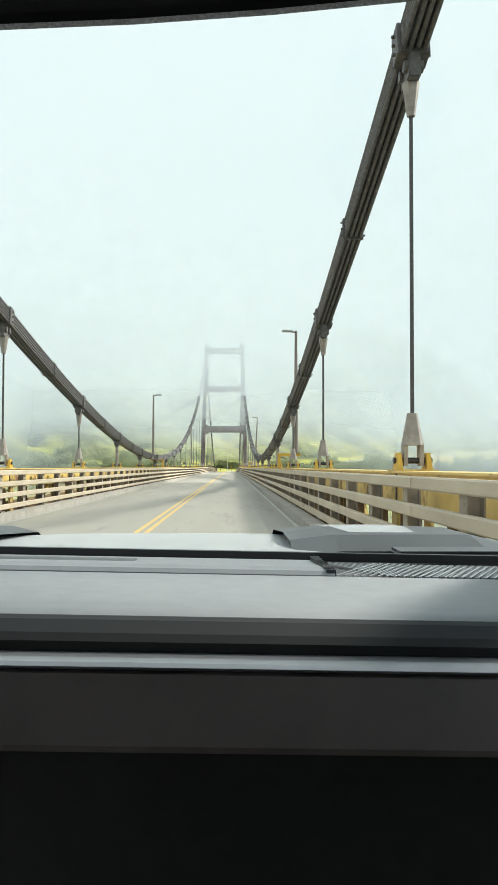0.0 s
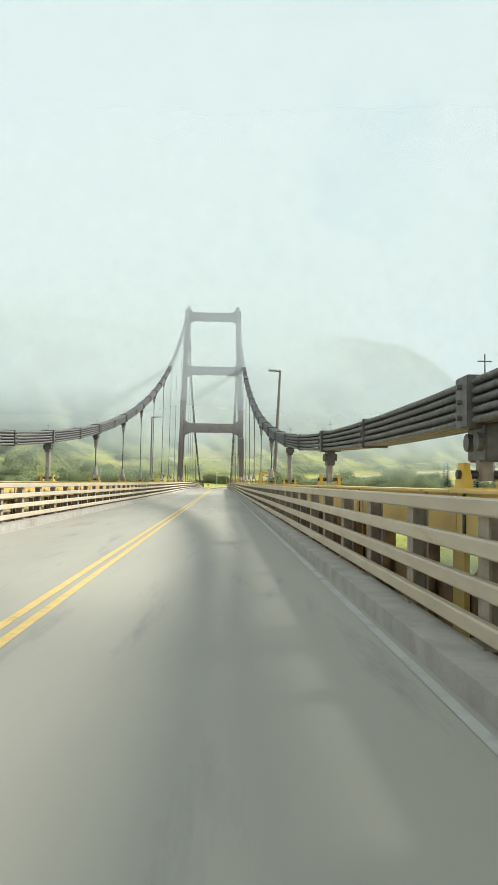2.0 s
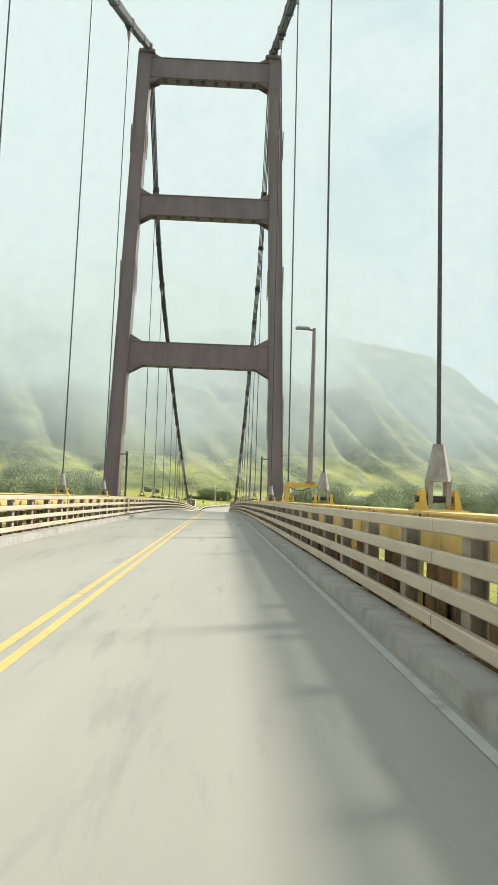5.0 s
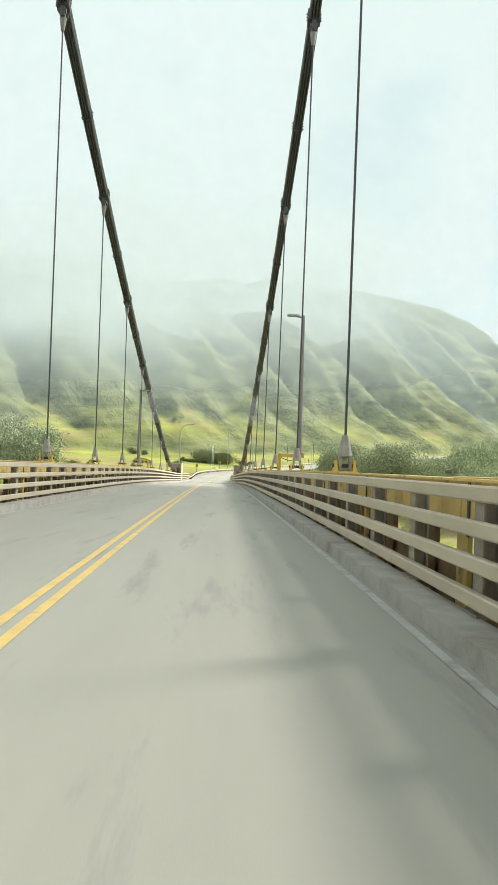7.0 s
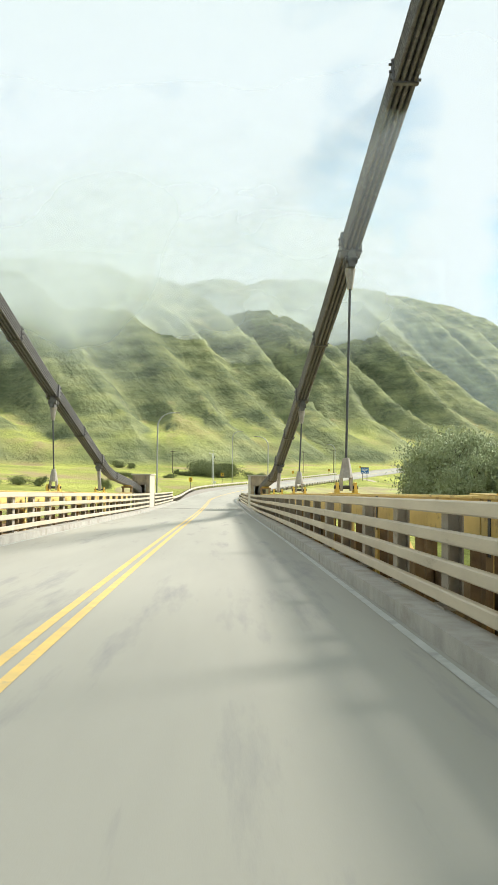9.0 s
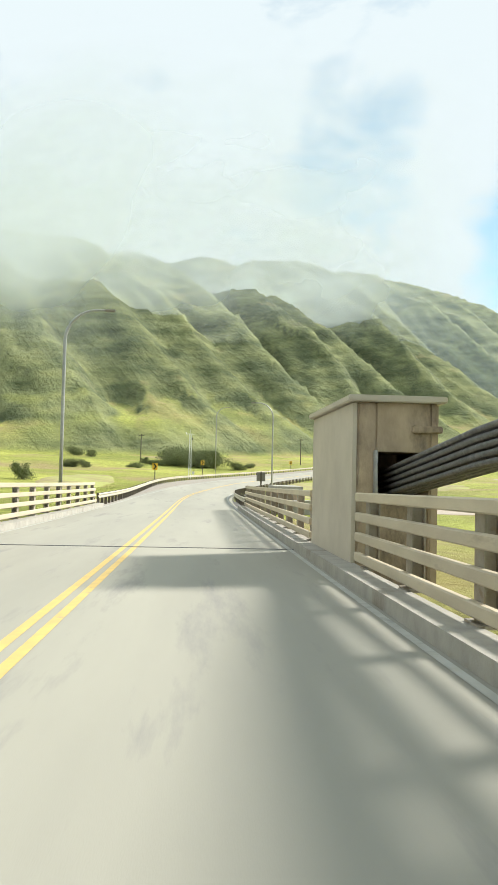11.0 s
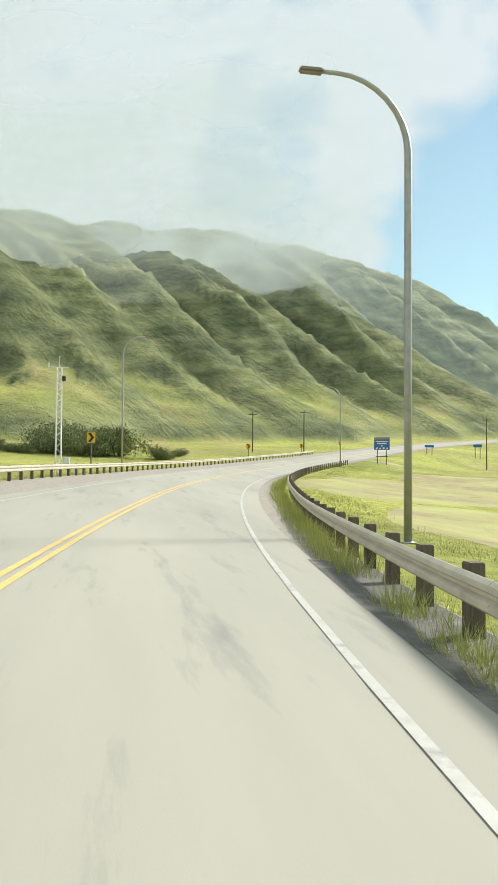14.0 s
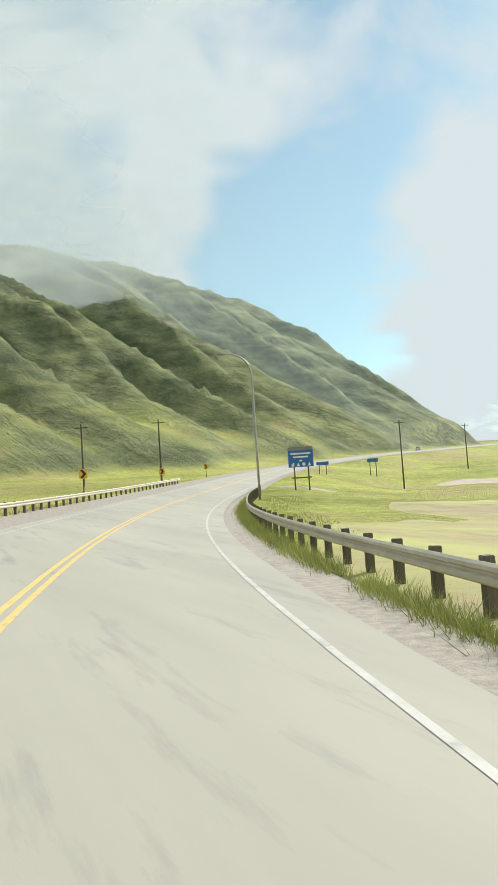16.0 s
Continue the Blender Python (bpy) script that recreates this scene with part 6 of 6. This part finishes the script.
        box(bm, c + s * 0.735 - 0.004, c + s * 0.735 + 0.004, -1.8, 0.55, eye - 0.17, eye + 0.34)
        part("side_window", bm, GLASS, t, "dark tinted side window")
        bm = bmesh.new()
        box(bm, x + s * 0.02, x + s * 0.2, 1.0, 1.1, eye - 0.2, eye - 0.02, 0.03)
        part("wing_mirror", bm, BLACK_PLASTIC, t)
    # roof with its dark lining, bowed front edge
    bm = bmesh.new()
    fr = []
    for i in range(13):
        u = 2 * i / 12 - 1
        fr.append((c + 0.7 * u, 0.62 - 0.1 * u * u, eye + 0.338 + 0.034 * (1 + 0.9 * u)))
    lo_f = [bm.verts.new(p) for p in fr]
    up_f = [bm.verts.new((p[0], p[1] + 0.02, p[2] + 0.05)) for p in fr]
    up_b = [bm.verts.new((p[0], -1.85, eye + 0.44)) for p in fr]
    lo_b = [bm.verts.new((p[0], -1.85, eye + 0.36)) for p in fr]
    for i in range(12):
        for r0, r1 in ((lo_f, up_f), (up_f, up_b), (up_b, lo_b), (lo_b, lo_f)):
            bm.faces.new((r0[i], r0[i + 1], r1[i + 1], r1[i]))
    bmesh.ops.recalc_face_normals(bm, faces=bm.faces)
    part("roof", bm, LINING, t, "roof with a black lining")
    bm = bmesh.new()
    hi = [bm.verts.new((p[0], p[1] - 0.05, p[2] + 0.002)) for p in fr]
    lo = [bm.verts.new((p[0], p[1] + 0.0165, p[2] + 0.001)) for p in fr]
    for i in range(12):
        bm.faces.new((hi[i], hi[i + 1], lo[i + 1], lo[i]))
    bmesh.ops.solidify(bm, geom=bm.faces[:], thickness=0.004)
    part("header_trim", bm, LINING, t, "black trim along the windscreen top")
    bm = bmesh.new()
    hi = [bm.verts.new((p[0], p[1] + 0.016, p[2] + 0.002)) for p in fr]
    lo = [bm.verts.new((p[0], p[1] + 0.022, p[2] - 0.001)) for p in fr]
    for i in range(12):
        bm.faces.new((hi[i], hi[i + 1], lo[i + 1], lo[i]))
    bmesh.ops.solidify(bm, geom=bm.faces[:], thickness=0.003)
    part("windscreen_band", bm, FRIT, t, "grey dotted band at the windscreen top")
    # Unseen tailgate and floor, added to keep light out of the cabin
    bm = bmesh.new()
    box(bm, c - 0.78, c + 0.78, -2.03, -1.95, 0.55, eye + 0.36, 0.04)
    part("tailgate", bm, CAR_PAINT, t)
    bm = bmesh.new()
    box(bm, c - 0.74, c + 0.74, -1.95, 1.3, 0.4, 0.5)
    part("floor_pan", bm, DASH_SHADE_DARK, t)
    bm = bmesh.new()
    box(bm, c - 0.74, c + 0.74, 1.0, 1.05, 0.5, eye - 0.24)
    part("bulkhead", bm, DASH_SHADE_DARK, t)
    bm = bmesh.new()
    box(bm, c - 0.9, c + 0.9, 2.6, 2.78, 0.45, 0.75, 0.06)
    part("bumper", bm, BLACK_PLASTIC, t)
    bm = bmesh.new()
    box(bm, c - 0.75, c + 0.75, 2.56, 2.62, 0.75, eye - 0.32, 0.02)
    grille = part("radiator_grille", bm, BLACK_PLASTIC, t)
    for s in (-1, 1):
        bm = bmesh.new()
        rod(bm, (c + s * 0.66, 2.62, 0.98), (c + s * 0.66, 2.66, 0.98), 0.1, 0.09, 16)
        part("headlight", bm, SIGN_WHITE, t)
        for y in (1.65, -1.1):
            bm = bmesh.new()
            rod(bm, (c + s * 0.68, y, 0.39), (c + s * 0.93, y, 0.39), 0.39, None, 24)
            wheel = part("wheel", bm, TYRE, t, "black off-road tyre")
            bm = bmesh.new()
            rod(bm, (c + s * 0.93, y, 0.39), (c + s * 0.945, y, 0.39), 0.24, 0.22, 16)
            for k in range(5):
                a = 6.283 * k / 5
                beam(bm, (c + s * 0.95, y, 0.39), (c + s * 0.95, y + 0.22 * math.cos(a), 0.39 + 0.22 * math.sin(a)), 0.05, 0.03)
            part("rim", bm, GALV, wheel)
    return t


suv()
